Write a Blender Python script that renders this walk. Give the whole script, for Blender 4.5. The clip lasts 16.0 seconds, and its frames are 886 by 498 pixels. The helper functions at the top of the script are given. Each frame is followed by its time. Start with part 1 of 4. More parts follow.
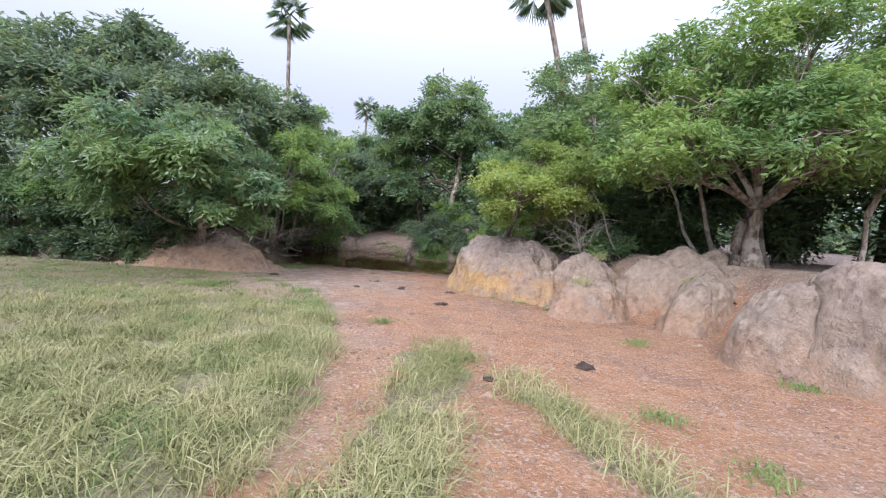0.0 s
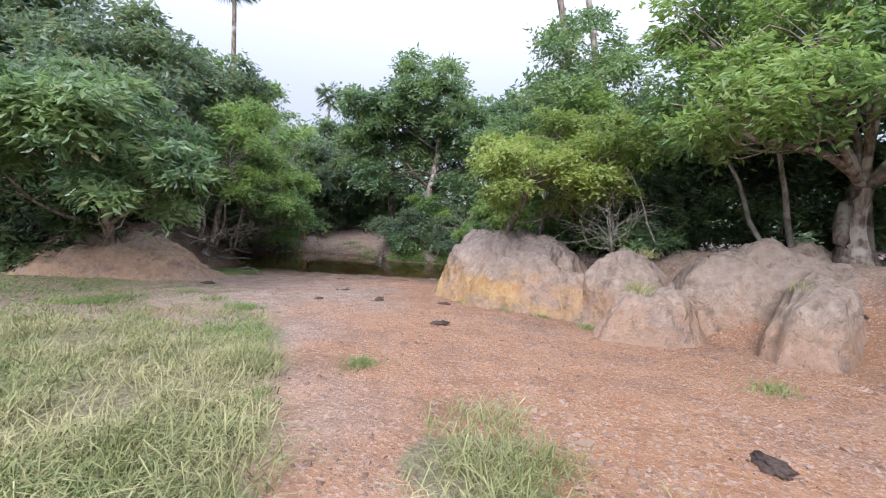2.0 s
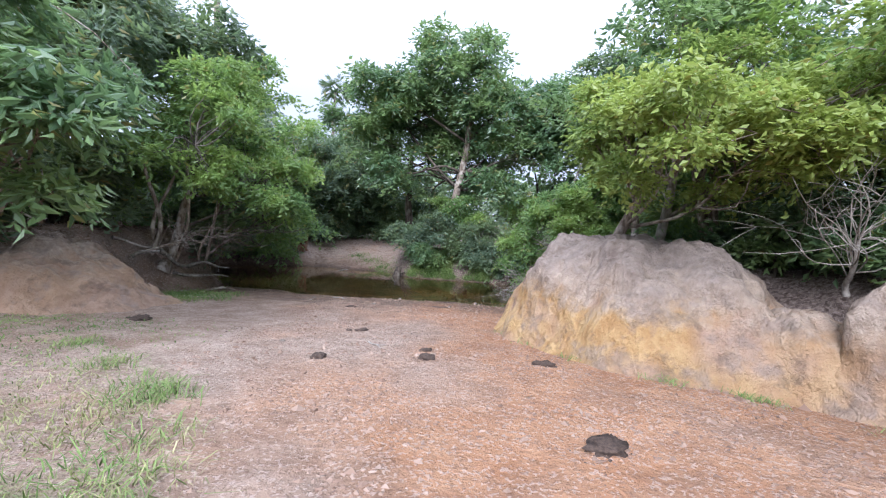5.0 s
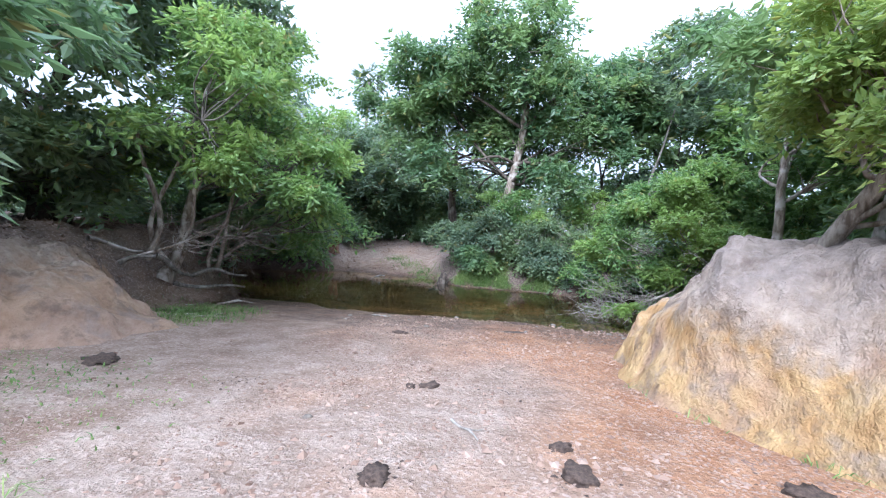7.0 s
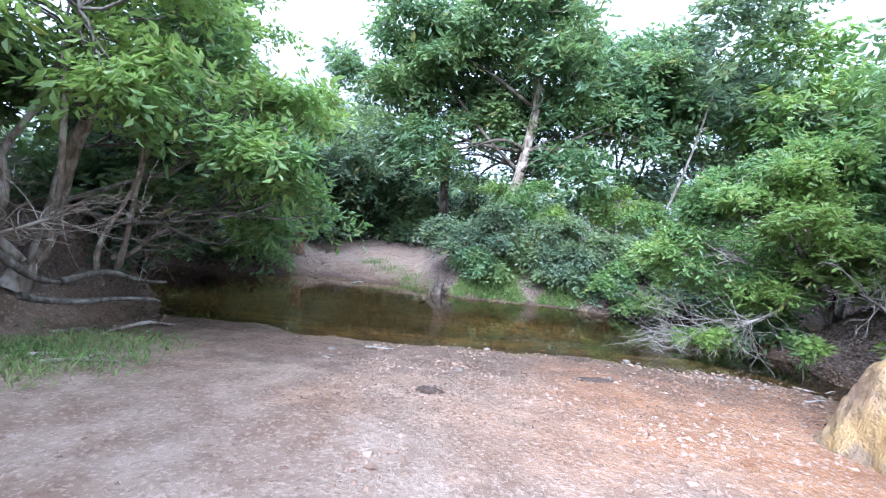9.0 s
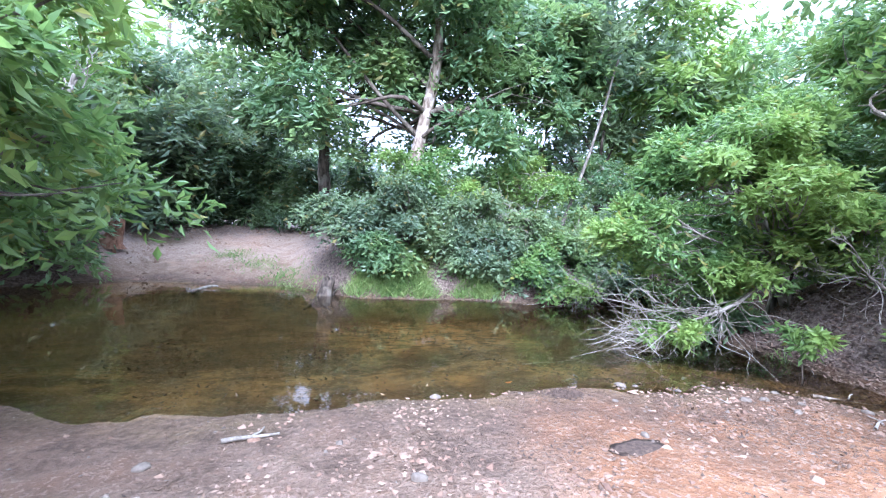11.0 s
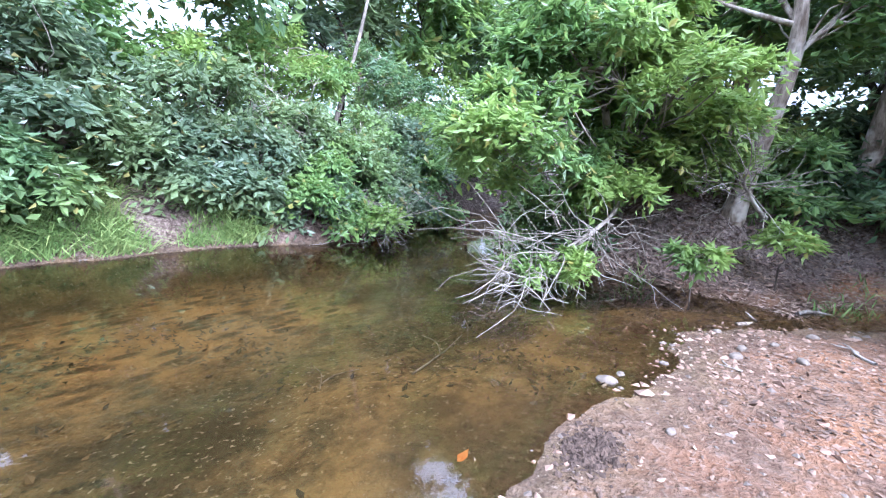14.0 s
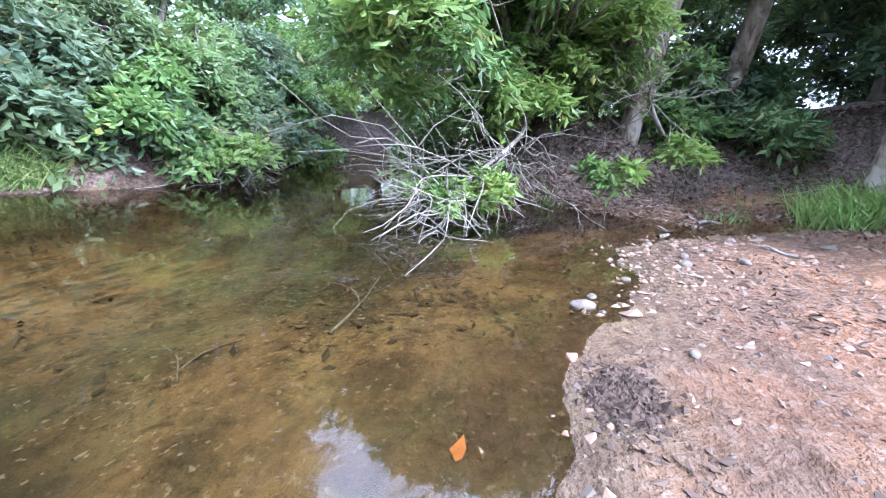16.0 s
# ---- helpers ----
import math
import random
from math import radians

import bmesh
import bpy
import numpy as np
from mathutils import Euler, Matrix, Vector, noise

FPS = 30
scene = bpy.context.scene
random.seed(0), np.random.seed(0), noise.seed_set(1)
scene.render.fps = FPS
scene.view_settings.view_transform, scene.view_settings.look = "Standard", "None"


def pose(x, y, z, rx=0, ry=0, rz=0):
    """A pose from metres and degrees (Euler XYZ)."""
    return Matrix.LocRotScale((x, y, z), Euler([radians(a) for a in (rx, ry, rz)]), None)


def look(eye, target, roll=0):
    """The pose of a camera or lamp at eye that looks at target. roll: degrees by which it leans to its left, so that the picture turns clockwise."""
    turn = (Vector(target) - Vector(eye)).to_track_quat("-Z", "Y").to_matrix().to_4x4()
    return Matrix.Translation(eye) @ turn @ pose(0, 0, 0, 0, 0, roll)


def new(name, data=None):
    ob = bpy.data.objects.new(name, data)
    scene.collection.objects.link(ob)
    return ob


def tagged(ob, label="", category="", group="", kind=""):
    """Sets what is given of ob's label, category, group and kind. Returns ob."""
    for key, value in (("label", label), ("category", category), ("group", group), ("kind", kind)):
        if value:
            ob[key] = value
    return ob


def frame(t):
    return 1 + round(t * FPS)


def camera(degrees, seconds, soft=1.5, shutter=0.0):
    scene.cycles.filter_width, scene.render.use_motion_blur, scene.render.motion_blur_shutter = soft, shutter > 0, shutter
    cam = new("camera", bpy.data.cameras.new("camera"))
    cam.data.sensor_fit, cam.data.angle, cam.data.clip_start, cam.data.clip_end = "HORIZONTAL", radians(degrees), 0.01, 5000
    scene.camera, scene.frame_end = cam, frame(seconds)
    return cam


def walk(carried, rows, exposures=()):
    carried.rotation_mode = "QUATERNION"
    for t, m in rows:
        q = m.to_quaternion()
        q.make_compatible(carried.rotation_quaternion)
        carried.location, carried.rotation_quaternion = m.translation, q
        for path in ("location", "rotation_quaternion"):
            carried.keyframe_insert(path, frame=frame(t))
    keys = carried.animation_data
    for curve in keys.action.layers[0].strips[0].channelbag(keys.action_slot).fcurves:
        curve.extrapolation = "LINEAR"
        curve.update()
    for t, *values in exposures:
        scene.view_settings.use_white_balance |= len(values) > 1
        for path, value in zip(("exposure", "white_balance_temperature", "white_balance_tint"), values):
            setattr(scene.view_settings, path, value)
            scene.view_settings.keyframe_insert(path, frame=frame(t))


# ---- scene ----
cam = camera(91.8, 16.0, 1.15)
PATH = [
    (0, (1.827, 0.507, 2.827), (1.697, 2.497, 2.665), 3.2),
    (0.5, (1.618, 1.226, 2.726), (1.523, 3.217, 2.565), 3.2),
    (1, (1.385, 2.005, 2.648), (1.328, 3.998, 2.49), 3.1),
    (1.5, (1.198, 2.781, 2.505), (1.184, 4.775, 2.355), 3.1),
    (2, (1.022, 3.629, 2.46), (1.052, 5.623, 2.311), 2.9),
    (2.5, (0.858, 4.377, 2.361), (0.925, 6.372, 2.225), 2.8),
    (3, (0.708, 5.184, 2.308), (0.803, 7.178, 2.181), 2.7),
    (3.5, (0.503, 5.985, 2.263), (0.612, 7.979, 2.146), 2.9),
    (4, (0.262, 6.699, 2.239), (0.363, 8.693, 2.127), 2.9),
    (4.5, (0.031, 7.396, 2.181), (0.103, 9.393, 2.085), 3.0),
    (5, (-0.164, 8.108, 2.107), (-0.152, 10.106, 2.015), 3.0),
    (5.2, (-0.255, 8.392, 2.089), (-0.274, 10.39, 2.005), 3.0),
    (7.3, (-1.302, 11.311, 2.015), (-1.417, 13.305, 1.919), 3.3),
    (7.5, (-1.443, 11.725, 1.911), (-1.554, 13.72, 1.827), 3.5),
    (8, (-1.703, 12.442, 1.872), (-1.801, 14.438, 1.802), 3.3),
    (8.2, (-1.841, 12.717, 1.816), (-1.921, 14.715, 1.756), 3.9),
    (10.3, (-2.623, 15.713, 1.708), (-2.208, 17.667, 1.622), 3.0),
    (10.5, (-2.607, 15.974, 1.731), (-2.132, 17.915, 1.64), 3.0),
    (11, (-2.621, 16.593, 1.73), (-1.975, 18.482, 1.616), 3.0),
    (11.5, (-2.554, 17.262, 1.61), (-1.746, 19.087, 1.476), 3.1),
    (12, (-2.488, 17.965, 1.538), (-1.499, 19.695, 1.367), 3.4),
    (12.5, (-2.404, 18.585, 1.464), (-1.225, 20.184, 1.236), 3.7),
    (13, (-2.254, 19.174, 1.39), (-0.907, 20.625, 1.112), 3.7),
    (13.5, (-2.11, 19.66, 1.348), (-0.602, 20.933, 1.018), 3.8),
    (14, (-1.893, 19.982, 1.318), (-0.25, 21.057, 0.938), 3.8),
    (14.5, (-1.78, 20.241, 1.264), (-0.019, 21.095, 0.852), 3.9),
    (15, (-1.722, 20.435, 1.234), (0.106, 21.109, 0.785), 3.9),
    (15.5, (-1.512, 20.563, 1.053), (0.347, 21.114, 0.562), 3.8),
    (16, (-1.302, 20.645, 0.854), (0.555, 21.151, 0.313), 3.6),
]
walk(cam, [(t, look(e, g, r)) for t, e, g, r in PATH], [(0, 1.17, 5700, 20), (5, 1.5, 5420, 18), (8, 2.12, 4980, 14), (10.5, 2.62, 4920, 18), (12.5, 2.84, 4980, 23), (16, 2.97, 4950, 21)])

# ---- world and light: a bright overcast sky ----
SUN_ELEVATION, SUN_AZIMUTH = 36.0, 199.0
world = bpy.data.worlds.new("overcast_sky")
scene.world = world
world.use_nodes = True
wn, wl = world.node_tree.nodes, world.node_tree.links
bg = wn["Background"]
sky = wn.new("ShaderNodeTexSky")
sky.sky_type, sky.sun_disc = "NISHITA", False
sky.sun_elevation, sky.sun_rotation = radians(SUN_ELEVATION), radians(SUN_AZIMUTH)
# a cloud cover that brightens towards the zenith, as overcast skies do
up = wn.new("ShaderNodeSeparateXYZ")
wl.new(wn.new("ShaderNodeTexCoord").outputs["Generated"], up.inputs[0])
rise = wn.new("ShaderNodeMapRange")
rise.interpolation_type = "SMOOTHSTEP"
rise.inputs[1].default_value, rise.inputs[2].default_value = 0.16, 1.0
wl.new(up.outputs[2], rise.inputs[0])
cloud = wn.new("ShaderNodeMix")
cloud.data_type = "RGBA"
cloud.inputs[6].default_value, cloud.inputs[7].default_value = (3.45, 3.58, 3.8, 1.0), (12.4, 12.9, 13.5, 1.0)
wl.new(rise.outputs[0], cloud.inputs[0])
veil = wn.new("ShaderNodeMix")
veil.data_type = "RGBA"
veil.inputs[0].default_value = 0.94
wl.new(cloud.outputs[2], veil.inputs[7])
wl.new(sky.outputs[0], veil.inputs[6])
wl.new(veil.outputs[2], bg.inputs[0])
bg.inputs[1].default_value = 0.10
sun_data = bpy.data.lights.new("sun", "SUN")
sun_data.energy, sun_data.angle, sun_data.color = 2.3, radians(30), (1.0, 0.96, 0.90)
sun = new("sun", sun_data)
a, e = radians(SUN_AZIMUTH), radians(SUN_ELEVATION)
sun.matrix_world = look((0, 0, 40), (-math.sin(a) * math.cos(e) * 40, -math.cos(a) * math.cos(e) * 40, 40 - math.sin(e) * 40))


# ---- materials ----
class Nodes:
    """A small wrapper to write node materials briefly."""

    def __init__(self, name):
        self.mat = bpy.data.materials.new(name)
        self.mat.use_nodes = True
        self.t = self.mat.node_tree
        self.bsdf = self.t.nodes["Principled BSDF"]
        self.out = self.t.nodes["Material Output"]

    def add(self, kind, **inputs):
        n = self.t.nodes.new("ShaderNode" + kind)
        for k, v in inputs.items():
            self.put(n.inputs[k.replace("_", " ")], v)
        return n

    def put(self, socket, v):
        if isinstance(v, bpy.types.NodeSocket):
            self.t.links.new(v, socket)
        else:
            socket.default_value = (*v, 1.0) if isinstance(v, tuple) and len(v) == 3 and socket.type == "RGBA" else v

    def place(self):
        return self.add("NewGeometry").outputs["Position"]

    def noise(self, scale, detail=4.0, rough=0.55, vec=None, distort=0.0):
        n = self.add("TexNoise", Scale=scale, Detail=detail, Roughness=rough, Distortion=distort)
        self.put(n.inputs["Vector"], vec if vec is not None else self.place())
        return n.outputs[0]

    def span(self, v, a, b, lo=0.0, hi=1.0):
        n = self.add("MapRange")
        for i, x in enumerate((v, a, b, lo, hi)):
            self.put(n.inputs[i], x)
        return n.outputs[0]

    def mix(self, f, a, b, mode="MIX"):
        n = self.add("Mix")
        n.data_type, n.blend_type = "RGBA", mode
        self.put(n.inputs[0], f), self.put(n.inputs[6], a), self.put(n.inputs[7], b)
        return n.outputs[2]

    def math(self, op, a, b=0.0):
        n = self.add("Math")
        n.operation = op
        self.put(n.inputs[0], a), self.put(n.inputs[1], b)
        return n.outputs[0]

    def bump(self, h, strength, dist=0.02, normal=None):
        n = self.add("Bump", Strength=strength, Distance=dist, Height=h)
        if normal is not None:
            self.put(n.inputs["Normal"], normal)
        return n.outputs[0]

    def done(self, colour, rough=0.9, normal=None, spec=0.3):
        self.put(self.bsdf.inputs["Base Color"], colour)
        self.put(self.bsdf.inputs["Roughness"], rough)
        self.put(self.bsdf.inputs["Specular IOR Level"], spec)
        if normal is not None:
            self.put(self.bsdf.inputs["Normal"], normal)
        return self.mat


def ground_material():
    m = Nodes("trodden_earth")
    soil = m.add("Attribute")
    soil.attribute_name = "soil"
    parts = m.add("SeparateColor", Color=soil.outputs["Color"])
    grassy, clay, litter, wet = parts.outputs[0], parts.outputs[1], parts.outputs[2], soil.outputs["Alpha"]
    big, mid, fine, grit = m.noise(0.55, 3), m.noise(3.2, 5), m.noise(16, 5, 0.65), m.noise(70, 3, 0.7)
    sand = m.mix(m.span(mid, 0.35, 0.68), (0.255, 0.188, 0.140), (0.35, 0.275, 0.216))
    red = m.mix(m.span(mid, 0.3, 0.7), (0.300, 0.150, 0.076), (0.375, 0.218, 0.125))
    drift = m.math("ADD", m.math("MULTIPLY", m.math("SUBTRACT", big, 0.5), 2.4), m.math("MULTIPLY", m.math("SUBTRACT", mid, 0.5), 0.8))
    col = m.mix(m.span(m.math("ADD", clay, drift), 0.1, 0.9), sand, red)
    col = m.mix(m.span(fine, 0.52, 0.66, 0.0, 0.65), col, (0.185, 0.115, 0.080))
    col = m.mix(m.span(m.noise(1.15, 5, 0.6), 0.50, 0.66, 0.0, 0.55), col, (0.19, 0.115, 0.075))
    fleck = m.noise(27, 2, 0.5, None, 0.6)
    col = m.mix(m.span(fleck, 0.55, 0.62, 0.0, 0.55), col, (0.46, 0.365, 0.30))
    col = m.mix(m.span(grit, 0.58, 0.75, 0.0, 0.5), col, (0.14, 0.085, 0.06))
    floor = m.mix(m.span(fine, 0.35, 0.65), (0.135, 0.125, 0.06), (0.27, 0.235, 0.15))
    col = m.mix(m.span(m.math("ADD", grassy, m.math("MULTIPLY", m.math("SUBTRACT", mid, 0.5), 1.6)), 0.35, 0.65), col, floor)
    leaves = m.mix(m.span(fine, 0.38, 0.62), (0.080, 0.058, 0.048), (0.23, 0.180, 0.155))
    leaves = m.mix(m.span(fleck, 0.56, 0.63, 0.0, 0.6), leaves, (0.34, 0.28, 0.24))
    col = m.mix(m.span(m.math("ADD", litter, m.math("MULTIPLY", m.math("SUBTRACT", mid, 0.5), 0.9)), 0.3, 0.7), col, leaves)
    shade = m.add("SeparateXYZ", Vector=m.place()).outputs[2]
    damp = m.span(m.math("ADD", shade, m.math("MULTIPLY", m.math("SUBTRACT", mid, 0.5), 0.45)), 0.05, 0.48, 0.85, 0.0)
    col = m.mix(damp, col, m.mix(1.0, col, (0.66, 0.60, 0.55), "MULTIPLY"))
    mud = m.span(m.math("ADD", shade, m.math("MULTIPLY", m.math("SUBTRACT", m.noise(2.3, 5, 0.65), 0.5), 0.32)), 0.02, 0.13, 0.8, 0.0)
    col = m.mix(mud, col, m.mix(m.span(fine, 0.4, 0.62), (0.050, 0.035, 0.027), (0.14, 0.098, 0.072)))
    flow = m.add("Mapping", Vector=m.place(), Scale=(1.0, 1.25, 1.0)).outputs[0]
    silt = m.noise(2.1, 7, 0.72, flow, 0.15)
    bed = m.mix(m.span(m.noise(0.8, 3), 0.38, 0.64), (0.120, 0.092, 0.048), (0.28, 0.195, 0.092))
    bed = m.mix(m.span(silt, 0.43, 0.57, 0.0, 0.85), bed, (0.062, 0.048, 0.028))
    bed = m.mix(m.span(m.noise(11, 4, 0.7), 0.54, 0.66, 0.0, 0.85), bed, (0.030, 0.025, 0.017))
    bed = m.mix(m.span(m.noise(31, 2), 0.62, 0.68, 0.0, 0.7), bed, (0.42, 0.36, 0.27))
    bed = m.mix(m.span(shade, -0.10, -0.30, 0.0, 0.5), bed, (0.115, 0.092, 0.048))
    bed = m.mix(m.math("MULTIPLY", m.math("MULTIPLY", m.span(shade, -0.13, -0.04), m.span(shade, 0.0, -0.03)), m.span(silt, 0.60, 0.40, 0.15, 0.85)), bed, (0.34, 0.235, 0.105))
    where = m.add("SeparateXYZ", Vector=m.place())
    bar = m.math("MULTIPLY", m.math("MULTIPLY", m.span(where.outputs[1], 22.5, 23.3), m.span(where.outputs[1], 25.5, 24.9)), m.math("MULTIPLY", m.span(where.outputs[0], -2.4, -1.0), m.span(where.outputs[0], 1.8, 0.7)))
    dots = m.add("TexVoronoi", Scale=4.5, Vector=m.add("Mapping", Vector=m.mix(0.25, m.place(), m.add("TexNoise", Scale=2.0).outputs["Color"], "ADD"), Scale=(0.7, 1.5, 1.0)).outputs[0])
    gold = m.mix(m.span(dots.outputs[0], 0.22, 0.42), (0.095, 0.064, 0.030), (0.33, 0.21, 0.088))
    bed = m.mix(m.math("MULTIPLY", bar, m.span(silt, 0.62, 0.42, 0.25, 1.0)), bed, gold)
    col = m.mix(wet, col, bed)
    pits = m.add("TexVoronoi", Scale=5.5, Vector=m.mix(0.5, m.place(), m.add("TexNoise", Scale=3.0).outputs["Color"], "ADD"))
    pits.feature = "SMOOTH_F1"
    dent = m.span(pits.outputs[0], 0.05, 0.42)
    h = m.math("ADD", m.math("ADD", m.math("MULTIPLY", fine, 0.9), m.math("MULTIPLY", dent, 0.28)), m.math("ADD", m.math("MULTIPLY", mid, 1.2), m.math("MULTIPLY", m.math("ADD", grit, fleck), 0.3)))
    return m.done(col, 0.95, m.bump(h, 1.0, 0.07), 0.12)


def mound_material():
    m = Nodes("eroded_clay")
    z = m.span(m.add("SeparateXYZ", Vector=m.place()).outputs[2], 0.42, 2.05)
    stretch = m.add("Mapping", Vector=m.place(), Scale=(2.0, 2.0, 1.5)).outputs[0]
    drip, fine, grit = m.noise(1.6, 5, 0.6, stretch), m.noise(9, 5, 0.6), m.noise(45, 4, 0.7)
    lvl = m.math("ADD", z, m.math("MULTIPLY", m.math("SUBTRACT", drip, 0.5), 0.75))
    streak = m.noise(3.4, 5, 0.6, stretch)
    pale = m.mix(m.span(streak, 0.32, 0.68), (0.245, 0.182, 0.132), (0.385, 0.308, 0.236))
    grey = m.mix(m.span(fine, 0.3, 0.7), (0.16, 0.128, 0.108), (0.285, 0.235, 0.20))
    ochre = m.mix(m.span(drip, 0.4, 0.62), (0.34, 0.205, 0.088), (0.44, 0.30, 0.14))
    creek_side = m.span(m.add("SeparateXYZ", Vector=m.place()).outputs[1], 11.8, 13.4, 0.12, 1.0)
    creek_side = m.math("MULTIPLY", creek_side, m.span(m.add("SeparateXYZ", Vector=m.place()).outputs[0], -4.0, -2.0, 0.2, 1.0))
    ochre = m.mix(m.math("MULTIPLY", creek_side, m.span(m.noise(0.8, 3), 0.36, 0.52)), m.mix(0.45, pale, (0.35, 0.205, 0.13)), ochre)
    col = m.mix(m.span(lvl, 0.34, 0.56), ochre, pale)
    col = m.mix(m.math("MULTIPLY", m.span(lvl, 0.58, 0.86, 0.0, 0.85), m.span(creek_side, 0.0, 1.0, 0.35, 1.0)), col, grey)
    col = m.mix(m.span(m.noise(2.4, 4), 0.54, 0.66, 0.0, 0.6), col, grey)
    col = m.mix(m.span(m.noise(3.0, 6, 0.68), 0.54, 0.66, 0.0, 0.6), col, (0.13, 0.094, 0.072))
    col = m.mix(m.span(grit, 0.58, 0.75, 0.0, 0.4), col, (0.15, 0.105, 0.075))
    h = m.math("ADD", m.math("MULTIPLY", drip, 1.6), m.math("ADD", m.math("MULTIPLY", fine, 0.6), m.math("MULTIPLY", grit, 0.3)))
    return m.done(col, 0.95, m.bump(h, 1.0, 0.12), 0.12)


def bark_material(name, dark, light, patch):
    m = Nodes(name)
    stretch = m.add("Mapping", Vector=m.place(), Scale=(6.0, 6.0, 1.6)).outputs[0]
    a, b = m.noise(2.2, 6, 0.65, stretch), m.noise(3.0, 3)
    col = m.mix(m.span(a, 0.38, 0.64), dark, light)
    col = m.mix(m.span(b, 0.52, 0.62, 0.0, 0.8), col, patch)
    return m.done(col, 0.9, m.bump(a, 1.0, 0.03), 0.2)


def leaf_material(name, dark, light, tip, gloss=0.45):
    """Leaves: each differs a little; light passes through them in part."""
    m = Nodes(name)
    r = m.add("NewGeometry").outputs["Random Per Island"]
    tone = m.noise(0.62, 4, 0.6)
    col = m.mix(r, dark, light)
    col = m.mix(m.span(tone, 0.43, 0.58, 0.0, 0.95), col, tip)
    col = m.mix(m.span(r, 0.965, 0.97, 0.0, 0.6), col, (0.30, 0.22, 0.06))
    m.done(col, gloss, None, 0.5)
    glow = m.add("BsdfTranslucent", Color=m.mix(0.35, m.mix(1.0, col, (1.35, 1.35, 1.2), 'MULTIPLY'), tip))
    both = m.add("MixShader", Fac=0.5)
    m.t.links.new(m.bsdf.outputs[0], both.inputs[1])
    m.t.links.new(glow.outputs[0], both.inputs[2])
    m.t.links.new(both.outputs[0], m.out.inputs[0])
    return m.mat


def water_material():
    m = Nodes("shallow_creek_water")
    h = m.math("ADD", m.noise(1.7, 3, 0.5), m.math("MULTIPLY", m.noise(7.0, 2, 0.5), 0.25))
    nrm = m.bump(h, 0.07, 0.05)
    clear = m.add("BsdfTransparent", Color=(0.81, 0.73, 0.56))
    shine = m.add("BsdfGlossy", Color=(1, 1, 1), Roughness=0.03, Normal=nrm)
    facing = m.add("Fresnel", IOR=1.44, Normal=nrm)
    both = m.add("MixShader", Fac=facing.outputs[0])
    m.t.links.new(clear.outputs[0], both.inputs[1])
    m.t.links.new(shine.outputs[0], both.inputs[2])
    m.t.links.new(both.outputs[0], m.out.inputs[0])
    return m.mat


def speckled(name, a, b, scale, rough=0.9, bump=0.6):
    m = Nodes(name)
    n = m.noise(scale, 5, 0.65)
    return m.done(m.mix(m.span(n, 0.35, 0.65), a, b), rough, m.bump(n, bump, 0.02), 0.25)


def chaff(name, a, b, c, gloss=0.7):
    """Blades and litter: colour by piece, in drifts."""
    m = Nodes(name)
    r = m.add("NewGeometry").outputs["Random Per Island"]
    col = m.mix(m.span(m.noise(0.9, 3), 0.35, 0.65), m.mix(r, a, b), m.mix(r, b, c))
    return m.done(col, gloss, None, 0.3)


GROUND, MOUND, WATER = ground_material(), mound_material(), water_material()
BARK = bark_material("mottled_bark", (0.10, 0.075, 0.055), (0.30, 0.25, 0.20), (0.42, 0.38, 0.33))
BARK_DARK = bark_material("dark_bark", (0.035, 0.028, 0.022), (0.12, 0.095, 0.075), (0.17, 0.15, 0.12))
BARK_GREY = bark_material("grey_bark", (0.06, 0.052, 0.043), (0.17, 0.15, 0.125), (0.24, 0.22, 0.19))
BARK_PALE = bark_material("bleached_wood", (0.13, 0.112, 0.09), (0.30, 0.268, 0.23), (0.36, 0.33, 0.29))
LEAF_DEEP = leaf_material("deep_green_leaves", (0.066, 0.128, 0.062), (0.155, 0.245, 0.118), (0.200, 0.285, 0.105), 0.32)
LEAF_GREY = leaf_material("grey_green_leaves", (0.081, 0.129, 0.083), (0.162, 0.218, 0.137), (0.168, 0.230, 0.101), 0.40)
LEAF_LIME = leaf_material("yellow_green_leaves", (0.125, 0.195, 0.048), (0.245, 0.325, 0.088), (0.300, 0.365, 0.085), 0.45)
LEAF_FRESH = leaf_material("fresh_green_leaves", (0.078, 0.155, 0.052), (0.185, 0.290, 0.098), (0.230, 0.325, 0.082), 0.38)
# darker copy of the leaf greens: forest shade is put into the colour
LEAF_SHADE_TINT = leaf_material("shade_tinted_forest_leaves", (0.040, 0.074, 0.042), (0.092, 0.145, 0.070), (0.105, 0.155, 0.060), 0.45)
GRASS_DRY = chaff("dry_tall_grass", (0.095, 0.120, 0.036), (0.235, 0.238, 0.088), (0.385, 0.345, 0.185))
GRASS_GREEN = chaff("green_grass", (0.060, 0.115, 0.028), (0.125, 0.195, 0.048), (0.23, 0.26, 0.09))
GRASS_FRESH = chaff("lush_grass", (0.095, 0.19, 0.04), (0.19, 0.31, 0.07), (0.30, 0.38, 0.11))
LITTER = chaff("fallen_leaves_and_clods", (0.07, 0.045, 0.032), (0.19, 0.125, 0.09), (0.34, 0.25, 0.19), 0.85)
DUNG = speckled("dry_dung", (0.030, 0.020, 0.015), (0.085, 0.058, 0.042), 30)
STONE = speckled("river_stone", (0.09, 0.073, 0.058), (0.17, 0.142, 0.114), 14, 0.85)


